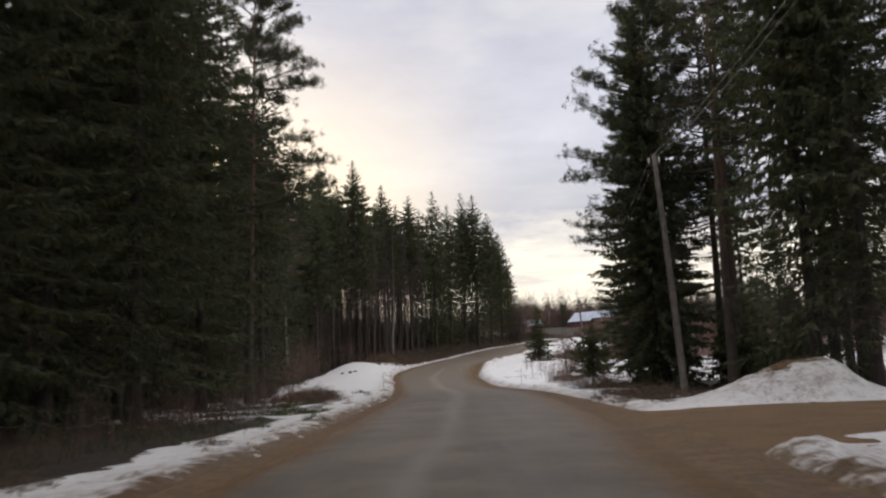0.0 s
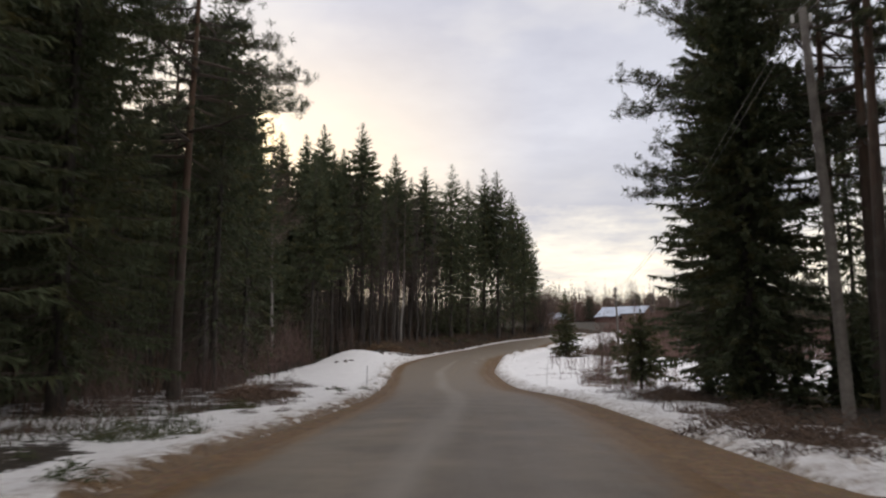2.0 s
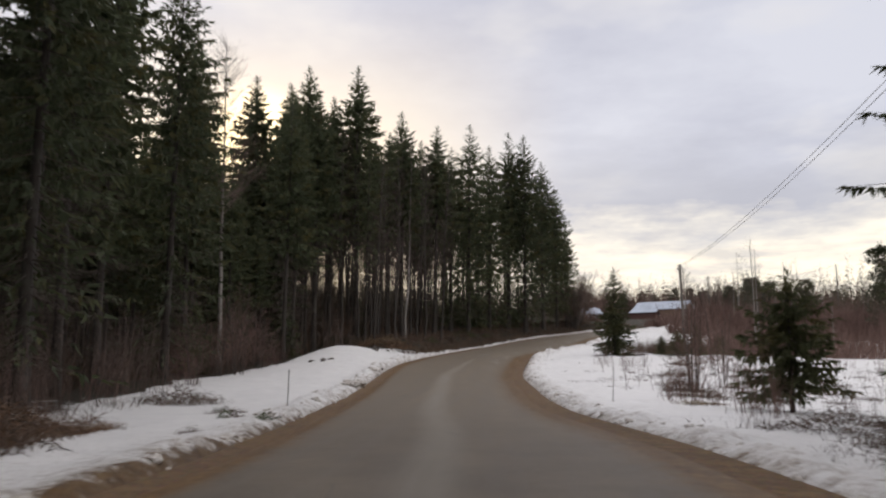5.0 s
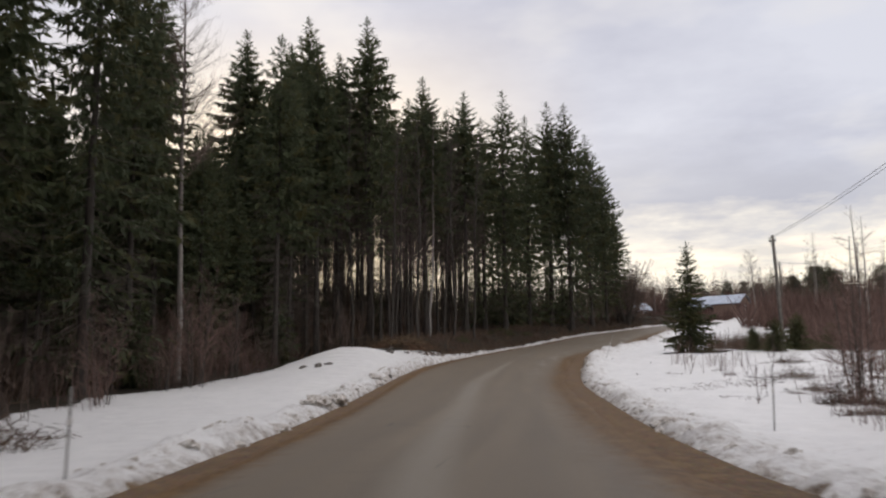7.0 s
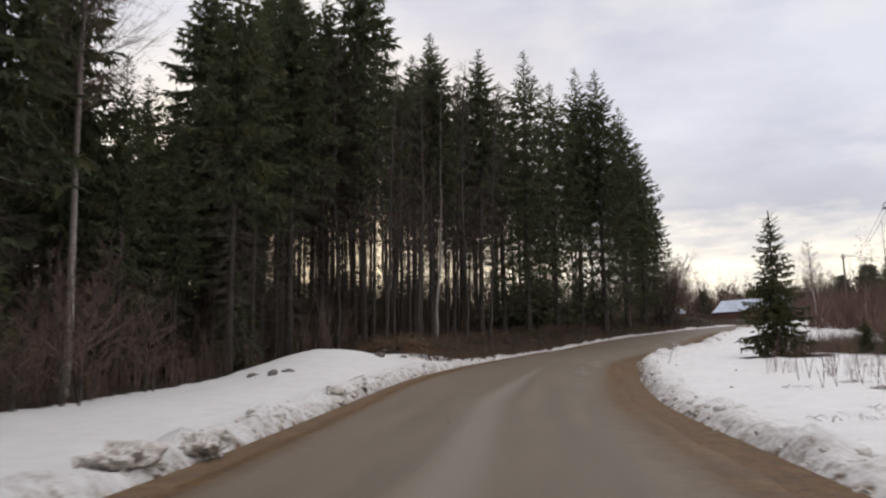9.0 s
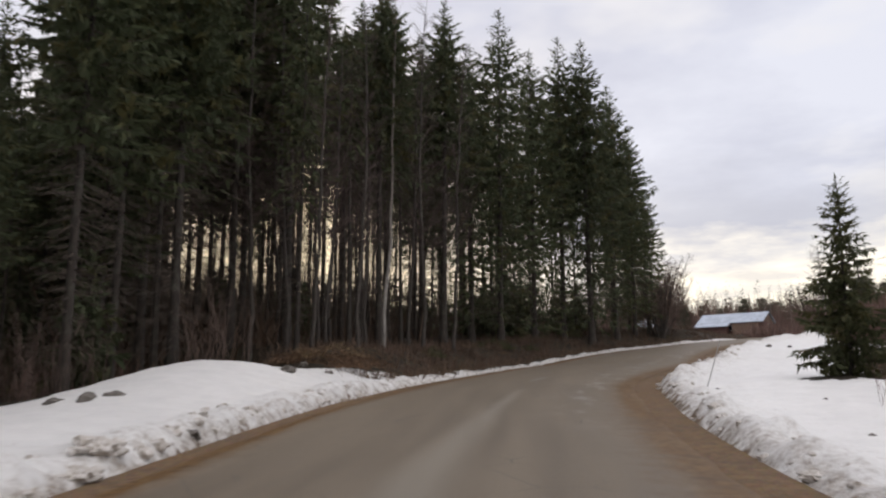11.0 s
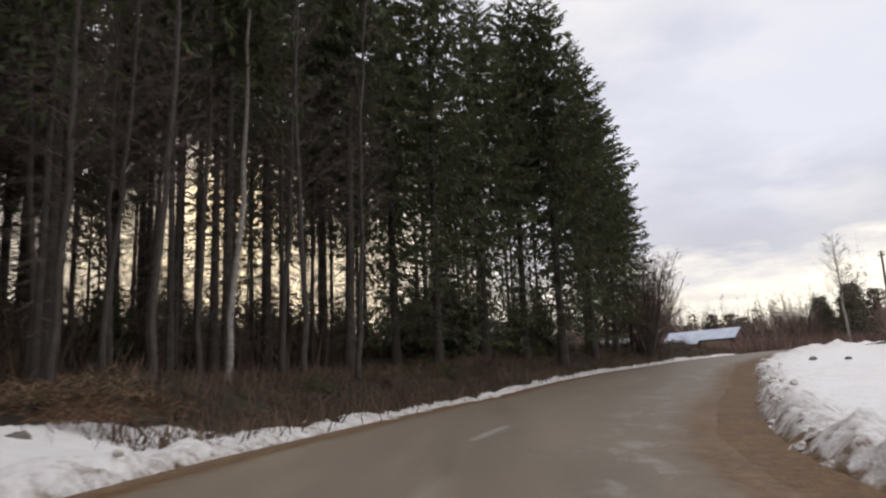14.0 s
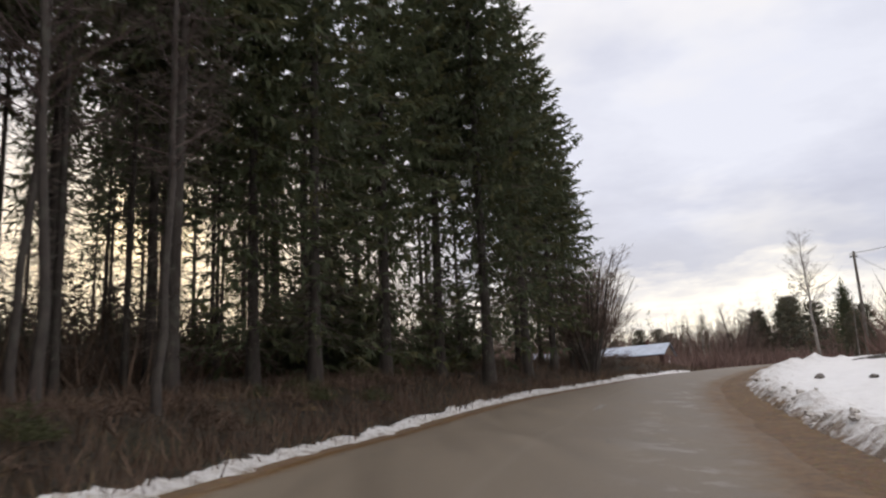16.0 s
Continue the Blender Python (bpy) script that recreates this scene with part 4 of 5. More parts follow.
def tallest(x, y):
    """Trees stay low in gaps of the crowns where the sky shows over them."""
    low = [(0.33 * math.hypot(x, y - a) + 1.0) / 24 for a, b, ox, lo, hi in OPENINGS if a + 6 < y < b and lo < (ox - x) / (y - a) < hi]
    return min([1.0] + low)


def thin_stand(x, y):
    """Bare poles through which the low sky shows."""
    return y > 98 and (0.34 < -x / (y - 67.8) < 0.385 or (y > 121 and 0.31 < -x / (y - 82.5) < 0.38))


# the thick of the wood, away from the gap through which the low sky shows
n = 0
while n < 58:
    y = rs.uniform(72, 128)
    x = min(-0.45 * (y - 68) - 0.5, edge_x(y)) - rs.random() * 16
    if clear(x, y, 1.6):
        plant(spr_bare if thin_stand(x, y) else rs.choice(spr_deep), x, y, rs.uniform(0, 360), rs.uniform(0.85, 1.05) * (0.85 if y > 98 else 1.0) * tallest(x, y), "trees of the wood on the left")
        n += 1
n = 0
while n < 27:
    y = rs.uniform(108, 152)
    x = edge_x(y) - 4 - rs.random() * 24
    if clear(x, y, 1.5):
        plant(spr_bare if thin_stand(x, y) else spr_high[n % 3], x, y, rs.uniform(0, 360), rs.uniform(0.72, 0.86) * tallest(x, y), "trees of the wood on the left")
        n += 1
made = 0
for tries in range(1400):
    y = rs.uniform(-2, 152)
    depth = rs.random() ** 1.1 * 30
    x = edge_x(y) - depth
    if y < 60 and depth > 20:
        continue
    if y < 75 and depth > 5 and rs.random() < 0.4:
        continue

    if 34 < y < 46 and -x / y < 0.29:
        continue
    if not clear(x, y, 2.0 if y > 95 else (2.7 if y > 60 else 3.1)):
        continue
    pick = rs.random()
    if y < 46 and depth < 7.5 and pick > 0.25:
        proto = spr_near
    elif y < 60:
        proto = rs.choice(spr_deep) if pick < 0.26 else (rs.choice(spr_mid) if pick < 0.38 else (spr_light if pick < 0.52 else (spr_open if pick < 0.88 else pines[0])))
    elif y < 95:
        proto = rs.choice(spr_deep) if pick < 0.42 else (rs.choice(spr_mid) if pick < 0.60 else (spr_light if pick < 0.84 else pines[0]))
    else:
        if depth > 27 or pick > 0.8:
            continue
        proto = rs.choice(spr_high)
    if thin_stand(x, y):
        proto = spr_bare
    tall = rs.uniform(0.86, 1.04) * (1.0 if y < 95 else 0.84) * tallest(x, y)
    plant(proto, x, y, rs.uniform(0, 360), tall, "trees of the wood on the left")
    made += 1
    if made >= 150:
        break

# single trees that stand out
plant(pine_open, -11.1, 46.7, 200, 0.98)
plant(pines[0], -15.2, 57.0, 30, 0.95)
plant(birches[0], -16.4, 85.5, 0, 1.0)
for x, y, s in ((-13.9, 102.6, 0.92), (-16.4, 104.9, 0.95), (-14.6, 112.6, 0.9), (-17.2, 118.0, 0.9), (-20.2, 124.4, 0.85), (-23.2, 130.2, 0.85), (-17.8, 114.4, 0.9), (-20.9, 120.6, 0.85)):
    plant(spr_mid[int(y) % 2], x, y, rs.uniform(0, 360), s, "trees of the wood on the left")
plant(spr_edge[1], -24.3, 105.7, 60, 0.74, "trees of the wood on the left")
plant(birch_thin, -7.2, 113.2, 80, 1.0, lean=3.8, lean_to=1.57)
for x, y in ((-16.8, 130.0), (-18.6, 134.0), (-27.0, 148.0), (-22.0, 141.0)):
    plant(spr_high[2], x, y, rs.uniform(0, 360), 0.92, "trees of the wood on the left")
for x, y in ((-11.5, 117.5), (-15.5, 124.0), (-18.0, 128.5), (-13.6, 119.5)):
    plant(spr_high[1], x, y, rs.uniform(0, 360), 0.95, "trees of the wood on the left")
for x, y, s in ((-29.0, 130.0, 0.7), (-31.7, 135.0, 0.75), (-27.5, 127.5, 0.7), (-34.0, 138.5, 0.8)):
    plant(spr_edge[1], x, y, rs.uniform(0, 360), s, "trees of the wood on the left")
for x, y, turn, s, lean in ((-5.4, 115.8, 10, 0.95, 3.0), (-6.3, 116.9, 130, 0.9, 0.0), (-3.9, 118.6, 70, 0.9, 2.0), (-8.2, 113.6, 220, 0.85, 1.5), (-10.4, 112.0, 300, 0.9, 0.0), (-12.4, 107.6, 45, 0.95, 0.0), (-9.3, 109.4, 160, 0.8, 2.5), (-14.6, 110.6, 250, 1.0, 0.0), (-9.2, 106.6, 100, 0.85, 1.0), (-11.2, 109.2, 10, 0.95, 0.0), (-7.5, 108.2, 190, 0.85, 2.0), (-12.9, 113.4, 330, 1.0, 0.0), (-10.6, 115.6, 210, 0.95, 1.0)):
    plant(alder, x, y, turn, s, "leafless trees at the wood's edge", lean=lean, lean_to=0.5)
for x, y, s in ((12.6, 146.8, 0.95), (13.4, 149.4, 0.85), (13.0, 152.0, 1.0)):
    plant(sallow, x, y, rs.uniform(0, 360), s)
for x, y, s in ((-7.7, 114.9, 0.85), (-9.7, 119.6, 0.88), (-11.9, 124.3, 0.88)):
    plant(spr_tall, x, y, rs.uniform(0, 360), s, "trees of the wood on the left")
# right of the road
plant(spr_big, 11.0, 43.0, 20, 1.0)
plant(spr_big, 12.6, 49.6, 160, 0.95)
plant(pines[1], 14.6, 41.0, 160, 0.95)
for x, y, s in ((19.0, 52.0, 0.62), (24.5, 60.0, 0.5)):
    plant(spr_light, x, y, rs.uniform(0, 360), s, "trees to the right of the road")
for x, y, s in ((14.6, 43.0, 0.9), (16.5, 45.5, 1.1), (13.9, 38.5, 0.8), (18.0, 48.0, 1.2), (15.2, 36.0, 0.9), (17.0, 40.0, 1.1), (16.0, 38.5, 0.9)):
    plant(spr_under, x, y, rs.uniform(0, 360), s)
# added out of view to shade the start, except the one at y 29.5
for x, y, s in ((11.0, 5.0, 1.0), (12.5, 8.5, 0.95), (9.5, 0.0, 1.0), (9.0, -6.0, 1.0), (17.5, 13.5, 0.95), (13.2, 29.5, 0.9), (-8.0, -5.0, 1.0)):
    plant(spr_edge[0], x, y, rs.uniform(0, 360), s, "trees to the right of the road")
plant(pine_wide, 12.3, 46.8, 290, 0.97)
plant(pines[1], 15.4, 46.0, 290, 0.97)
plant(pines[1], 20.5, 40.5, 110, 0.97)
plant(pines[0], 12.6, 36.5, 140, 0.95)
for x, y, k, s in ((15.5, 33, 3, 0.95), (18.5, 38, 1, 0.9), (14.5, 28.0, 3, 0.9), (19.5, 31, 0, 0.85), (22, 44, 1, 0.9), (17.0, 24.5, 1, 0.9), (23, 36, 2, 0.85), (24, 28, 0, 0.9), (13.5, 12, 1, 0.9), (19, 11, 0, 0.95), (26, 50, 0, 0.8), (17.4, 28.6, 1, 0.9)):
    plant((spr_open, spr_open, spr_edge[2], spr_light)[k], x, y, rs.uniform(0, 360), s, "trees to the right of the road")
# unseen trees added behind the start and off to its right, as shade
for i in range(10):
    y = rs.uniform(-34, 4)
    plant(rs.choice(spr_deep), rs.choice([-1, 1]) * rs.uniform(7.0, 14) if y < -2 else rs.uniform(7.5, 12), y, rs.uniform(0, 360), rs.uniform(0.9, 1.05), "trees behind the start")
for i in range(8):
    y = rs.uniform(-26, 21)
    plant(rs.choice(spr_deep), max(14.5, 0.66 * y + 4) + rs.random() * 18, y, rs.uniform(0, 360), rs.uniform(0.9, 1.05), "trees to the right of the road")
plant(spr_young[0], 10.3, 58.3, 0, 1.0)
plant(spr_young[1], 11.3, 100.6, 40, 0.95)
plant(birch_full, 29.4, 152.7, 0, 0.86)
for x, y, s in ((15.6, 97.2, 0.50), (17.6, 99.6, 0.55), (14.6, 98.4, 0.36), (19.0, 97.8, 0.42)):
    plant(spr_young[0], x, y, rs.uniform(0, 360), s, "small spruces round the pole")
for i in range(16):
    y = rs.uniform(108, 165)
    plant(birches[1], 16 + (y - 97) * 0.30 + rs.random() * 34, y, rs.uniform(0, 360), rs.uniform(0.55, 0.95), "bare birches beyond the clearing")


# ---- undergrowth ----
bush = [shrub("shrub", 91, 3.2, 1.1, 26, "leafless brown shrub at the wood's edge", mat="twig", rad=0.013),
        shrub("shrub", 92, 2.0, 0.9, 22, "thin leafless saplings in the snow", mat="red_twig", rad=0.009),
        shrub("shrub", 93, 4.6, 1.8, 34, "tall thicket of leafless reddish shrubs", mat="red_twig", rad=0.016, side_twigs=12)]
stalk = shrub("shrub", 94, 1.3, 0.5, 7, "few bare stalks poking out of the snow", "shrub", "twig", 0.010, 4)
brushwood = heap("brushwood", 95, 1.5, 0.75, 420, "heap of brown cut branches and dry stalks", "brush")
grass_tuft = heap("grass", 96, 0.7, 0.30, 160, "tuft of flattened dry yellow grass", "grass", "grass")
bank_scrub = heap("scrub", 97, 1.3, 0.5, 340, "low brown scrub and dry grass on the bank", "brush", "scrub")

WOODS = "undergrowth of the wood"
n = 0
while n < 95:
    y = rs.uniform(0, 150)
    x = edge_x(y) - 3.0 - rs.random() * 34
    if clear(x, y, 1.3):
        plant(spr_under, x, y, rs.uniform(0, 360), rs.uniform(0.6, 1.35), WOODS)
        n += 1
n = 0
while n < 45:
    y = rs.uniform(100, 152)
    x = edge_x(y) - 8 - rs.random() * 20
    if clear(x, y, 0.9):
        plant(spr_under, x, y, rs.uniform(0, 360), rs.uniform(0.5, 0.95), WOODS)
        n += 1
n = 0
while n < 40:
    y = rs.uniform(74, 128)
    x = min(-0.45 * (y - 68), edge_x(y)) - 1 - rs.random() * 18
    if clear(x, y, 1.0):
        plant(spr_under, x, y, rs.uniform(0, 360), rs.uniform(0.7, 1.35), WOODS)
        n += 1
for x, y, s in ((10.4, 42.0, 0.6), (11.8, 44.4, 0.7), (12.0, 41.4, 0.65), (12.4, 48.4, 0.7), (11.7, 50.4, 0.6)):
    plant(spr_under, x, y, rs.uniform(0, 360), s, "low spruces under the roadside trees")
for i in range(9):
    y = rs.uniform(133, 150)
    plant(spr_under, edge_x(y) - rs.uniform(0.0, 4.5), y, rs.uniform(0, 360), rs.uniform(0.8, 1.5), WOODS)
for i in range(60):
    y = rs.uniform(52, 104)
    x = edge_x(y) + rs.uniform(-3.5, 1.6)
    plant(bush[i % 2], x, y, rs.uniform(0, 360), rs.uniform(0.6, 1.2), WOODS)
for i in range(36):
    y = rs.uniform(6, 52)
    x = edge_x(y) + rs.uniform(-2.0, 3.2)
    plant(rs.choice([bush[0], bush[1], bank_scrub]), x, y, rs.uniform(0, 360), rs.uniform(0.35, 0.75), WOODS)
# scrub on the bank left of the bend
for i in range(95):
    y = rs.uniform(103, 152)
    k = int(np.argmin(abs(run_y - y)))
    lat = -half[k] - rs.uniform(1.4, 7.5)
    p = line[k] + side[k] * lat
    kind = rs.choice([bank_scrub, bank_scrub, bank_scrub, grass_tuft, bush[1]])
    plant(kind, p[0], p[1], rs.uniform(0, 360), rs.uniform(0.6, 1.15) * (0.5 if kind is bush[1] else 1), "scrub on the bank")
for x, y in ((-6.7, 45.5), (-7.6, 43.6), (-7.4, 47.5), (-8.8, 60.0), (-9.8, 61.5)):
    plant(brushwood, x, y, rs.uniform(0, 360), rs.uniform(0.8, 1.15))
for x, y in ((6.9, 27.6), (7.8, 33.6), (8.6, 36.0), (7.3, 36.6), (8.3, 43.0), (9.0, 47.8), (10.2, 51.0), (8.0, 50.5), (10.0, 66.6), (10.6, 40.0), (11.5, 64.0), (9.8, 69.5), (13.5, 75.0), (12.0, 82.0), (15.5, 70.0), (17.0, 86.0), (10.8, 76.0), (19.0, 78.0), (14.5, 91.0)):
    plant(brushwood, x, y, rs.uniform(0, 360), rs.uniform(0.6, 1.0))
for x, y, s in ((-5.0, 53.2, 0.35), (-5.7, 54.6, 0.4), (-4.6, 48.8, 0.3), (-5.2, 36.0, 0.35), (-4.7, 16.6, 0.45), (-5.6, 11.0, 0.5), (-4.4, 37.0, 0.3)):
    plant(brushwood, x, y, rs.uniform(0, 360), s, label="small dark clump of twigs lying on the snow")
# low dead growth too fine to tell apart: under the trees, and thick on the bank
rng = np.random.RandomState(17)


def stubble(name, count, area, tall, mat, label, width=0.02):
    """Thin blades in tufts over an area given as a function of two random numbers."""
    s = Soup()
    tufts = max(1, count // 9)
    c = np.array([area(*rng.rand(2)) for _ in range(tufts)])
    c = np.repeat(c, 9, 0)
    c = c + rng.normal(0, 0.28, c.shape)
    z = land(c[:, 0], c[:, 1])
    base = np.stack([c[:, 0], c[:, 1], z - 0.03], 1)
    n = len(base)
    along = np.stack([rng.normal(0, 0.45, n), rng.normal(0, 0.45, n), np.ones(n)], 1)
    size = np.repeat(rng.uniform(tall[0], tall[1], tufts), 9) * rng.uniform(0.5, 1.1, n)
    s.tris(blades(rng, base, along, rng.normal(0, 1, (n, 3)), size, width))
    return tagged(new(name, s.mesh(name, mat)), label, "undergrowth", kind="stuff")


def bank_area(a, b):
    k = int(np.argmin(abs(run_y - (101.5 + 54 * a))))
    p = line[k] - side[k] * (half[k] + 0.7 + 8.0 * b ** 1.3)
    return p[0], p[1]


def wood_area(a, b):
    y = 40 + 125 * a
    return edge_x(y) - 2 - 46 * b, y


def front_area(a, b):
    y = 3 + 57 * a
    return edge_x(y) + 3.0 - 9 * b, y


stubble("dead_undergrowth", 26000, bank_area, (0.25, 0.8), "brush", "dense brown dead scrub covering the bank", 0.035)
stubble("dry_grass", 6000, bank_area, (0.2, 0.5), "grass", "dry yellow grass on the bank", 0.03)
def deep_area(a, b):
    y = 92 + 66 * a
    return edge_x(y) - 4 - 34 * b, y


def belt_area(a, b):
    y = 174 + 32 * a
    return 1.4 + 0.35 * (y - 99.7) + 50 * b ** 1.3, y


def near_belt(a, b):
    y = 101 + 52 * a
    return 19 + (y - 97) * 0.24 + 44 * b ** 1.5, y


def farm_belt(a, b):
    return 22 + 95 * a, 278 + 30 * b


def mid_belt(a, b):
    y = 131 + 16 * a
    return 22 + (y - 131) * 0.6 + 30 * b, y


stubble("brown_thicket", 15000, mid_belt, (1.6, 4.6), "red_twig", "brown leafless thicket inside the bend", 0.02)
stubble("far_birch_belt", 9000, farm_belt, (6.0, 13.0), "red_twig", "hazy belt of leafless birches behind the farmhouse", 0.012)
stubble("dead_saplings", 8000, deep_area, (3.0, 9.0), "brush", "thin leafless stems between the spruces", 0.005)
stubble("brown_thicket", 30000, belt_area, (1.6, 3.8), "red_twig", "brown leafless thicket beyond the bend", 0.034)


def slope_area(a, b):
    y = 102 + 19 * a
    return max(12.6, 0.50 * (y - 79.5), 1.4 + 0.80 * (y - 99.7)) + 8 * b, y


stubble("brown_thicket", 9000, slope_area, (0.6, 1.6), "brush", "brown scrub on the slope behind the pole", 0.014)
stubble("brown_thicket", 26000, near_belt, (1.3, 3.4), "red_twig", "brown leafless thicket beyond the clearing", 0.018)
stubble("dead_undergrowth", 30000, wood_area, (0.8, 3.4), "brush", "dark leafless undergrowth between the trunks", 0.022)
def right_area(a, b):
    y = 25.5 + 28 * a
    return 7.0 + 9 * b ** 1.4 + 0.9 * math.sin(y * 0.8), y


stubble("dead_undergrowth", 2200, right_area, (0.15, 0.55), "brush", "brown dead twigs and stalks under the roadside trees", 0.03)
def moss_area(a, b):
    y = 6 + 34 * a
    return -6.0 - 1.0 * math.sin(y * 0.55) - 4.5 * b, y


stubble("low_evergreens", 9000, moss_area, (0.10, 0.30), "pine", "low dark evergreen scrub over the melting snow", 0.06)
stubble("dead_undergrowth", 9000, front_area, (0.2, 0.6), "brush", "low dark twigs under the roadside trees", 0.03)

for x, y, sc in ((-8.4, 104.6, 1.6), (-7.4, 105.6, 1.4), (-9.4, 105.8, 1.5), (-8.2, 106.6, 1.3), (-9.9, 104.2, 1.2)):
    plant(grass_tuft, x, y, rs.uniform(0, 360), sc)
juniper = heap("juniper", 98, 1.0, 0.75, 620, "low dark green juniper bush beside the road", "young", "juniper")
for i in range(16):
    k = int(np.argmin(abs(run_y - rs.uniform(106, 146))))
    p = line[k] - side[k] * (half[k] + rs.uniform(2.6, 7.0))
    plant(juniper, p[0], p[1], rs.uniform(0, 360), rs.uniform(0.6, 1.1), "junipers")
for x, y, s in ((15.6, 98.0, 0.8), (17.6, 99.4, 1.1), (14.6, 99.6, 0.7), (19.3, 101.0, 1.2), (12.5, 100.9, 0.6), (-4.6, 29.4, 0.6), (-5.3, 28.2, 0.8), (-6.4, 39.4, 0.7)):
    plant(juniper, x, y, rs.uniform(0, 360), s, "junipers")
# roots torn up, cut branches and flattened bracken on the snow
for x, y, s in ((8.9, 66.4, 0.55), (9.3, 66.8, 0.5), (7.3, 33.6, 0.75), (8.5, 35.6, 0.8), (6.5, 27.4, 0.7), (9.5, 46.0, 0.9), (9.8, 53.3, 0.7), (-6.1, 41.5, 0.75), (-6.4, 40.2, 0.6), (-5.9, 42.6, 0.6)):
    plant(brushwood, x, y, rs.uniform(0, 360), s)
sprig = heap("spruce_sprig", 103, 0.42, 0.28, 200, "broken-off dark spruce sprig lying on the snow", "spruce", "branch")
for x, y in ((-6.3, 55.5), (-3.9, 51.9), (-5.5, 53.9), (-5.2, 52.6), (-3.8, 51.0), (-5.0, 28.8), (-5.5, 27.7), (-5.7, 25.4), (-3.6, 22.6), (-6.2, 30.5), (-4.6, 20.8)):
    plant(sprig, x, y, rs.uniform(0, 360), rs.uniform(0.7, 1.2))
root_plate = heap("root_plate", 104, 0.9, 1.35, 700, "upturned dark root plate of a fallen tree", "roots", "roots")
for x, y, s in ((9.8, 69.9, 1.0), (9.1, 47.6, 0.7), (10.2, 46.4, 0.8)):
    plant(root_plate, x, y, rs.uniform(0, 360), s)
for x, y, s in ((6.0, 29.2, 0.8), (6.6, 27.8, 0.9), (7.6, 28.1, 1.0), (5.9, 25.2, 0.65), (7.2, 31.5, 0.8), (8.0, 44.6, 0.9), (8.7, 45.8, 1.0), (9.9, 48.4, 0.9)):
    plant(brushwood, x, y, rs.uniform(0, 360), s, label="heap of dark brown branches half buried in the snow")
bracken = heap("bracken", 99, 1.0, 0.14, 420, "flattened rust-brown bracken on the snow", "grass", "bracken")
fern_heap = heap("bracken", 102, 1.6, 0.85, 900, "heap of rust-brown dead bracken at the wood's edge", "rust", "bracken")
for x, y, s in ((-8.2, 48.4, 1.0), (-7.5, 46.6, 0.8), (-9.2, 50.2, 0.9), (-7.0, 49.6, 0.55), (-7.5, 104.4, 1.0), (-8.9, 105.0, 1.1), (-6.9, 105.8, 0.9), (-10.2, 104.6, 0.9)):
    plant(fern_heap, x, y, rs.uniform(0, 360), s).location.z -= 0.26 if y > 100 else 0.0
for x, y, s in ((8.3, 62.0, 0.8), (9.2, 62.5, 0.6), (11.0, 70.5, 0.6)):
    plant(bracken, x, y, rs.uniform(0, 360), s)
fallen = heap("fallen_twigs", 100, 1.3, 0.05, 60, "long bare twigs lying on the snow", "twig", "twigs")
tagged(fallen, "long bare twigs lying on the snow", "twigs", kind="stuff")
for x, y, s in ((6.4, 75.8, 0.9), (8.4, 77.8, 1.1), (7.2, 72.0, 0.8), (9.6, 80.5, 1.1), (7.6, 84.0, 0.8), (10.5, 75.0, 1.0)):
    plant(fallen, x, y, rs.uniform(0, 360), s)
clump = bare_tree("sallow", 86, 5.2, 0.014, "clump of thin leafless saplings", "shrub", bark="alder_bark", twig="red_twig", count=16, first=0.2, reach=0.20, stems=5, bushy=8, spread=0.20)
for x, y, s in ((10.2, 70.6, 1.0), (10.9, 72.4, 0.85), (13.4, 76.5, 0.8), (15.0, 84.0, 0.9), (-14.0, 82.0, 1.0), (-15.0, 84.6, 1.2), (-14.2, 87.0, 0.9), (-14.4, 79.6, 0.8), (-13.2, 72.5, 0.8)):
    plant(clump, x, y, rs.uniform(0, 360), s, "clumps of saplings")
sapling = shrub("sapling", 101, 1.7, 0.04, 2, "thin bare sapling standing in the snow", "sapling", "twig", 0.014, 9)
for x, y, s in ((8.1, 84.0, 0.9), (8.9, 85.2, 0.8), (9.0, 81.6, 1.0), (10.4, 86.0, 0.8), (10.6, 84.3, 1.0), (8.6, 88.0, 0.8), (7.2, 69.8, 0.9), (8.9, 70.2, 0.8), (8.4, 73.2, 0.7), (9.0, 88.2, 1.1), (10.6, 90.8, 1.1), (9.7, 85.4, 1.1), (11.5, 89.0, 1.1), (12.8, 88.1, 1.1), (12.8, 94.8, 1.1)):
    plant(sapling, x, y, rs.uniform(0, 360), s, "saplings in the clearing")
# right-hand clearing
for i in range(125):
    y = rs.uniform(53, 93)
    x = float(np.interp(y, [54, 92], [7.5, 9.0])) + rs.random() ** 1.3 * 20
    kind = rs.choice([stalk, stalk, bush[1], bank_scrub])
    plant(kind, x, y, rs.uniform(0, 360), rs.uniform(0.6, 1.1) * (0.45 if kind is bank_scrub else 1.0), "saplings in the clearing")
for i in range(44):
    y = rs.uniform(101, 150)
    x = 19 + (y - 97) * 0.25 + rs.random() * 30
    plant(bush[2], x, y, rs.uniform(0, 360), rs.uniform(0.7, 1.25), "thicket beyond the clearing")
for i in range(45):
    y = rs.uniform(172, 215)
    x = rs.uniform(8, 105)
    if 0.19 < (x - 1.4) / (y - 99.7) < 0.40:
        continue
    plant(bush[2], x, y, rs.uniform(0, 360), rs.uniform(1.0, 1.9), "thicket beyond the clearing")
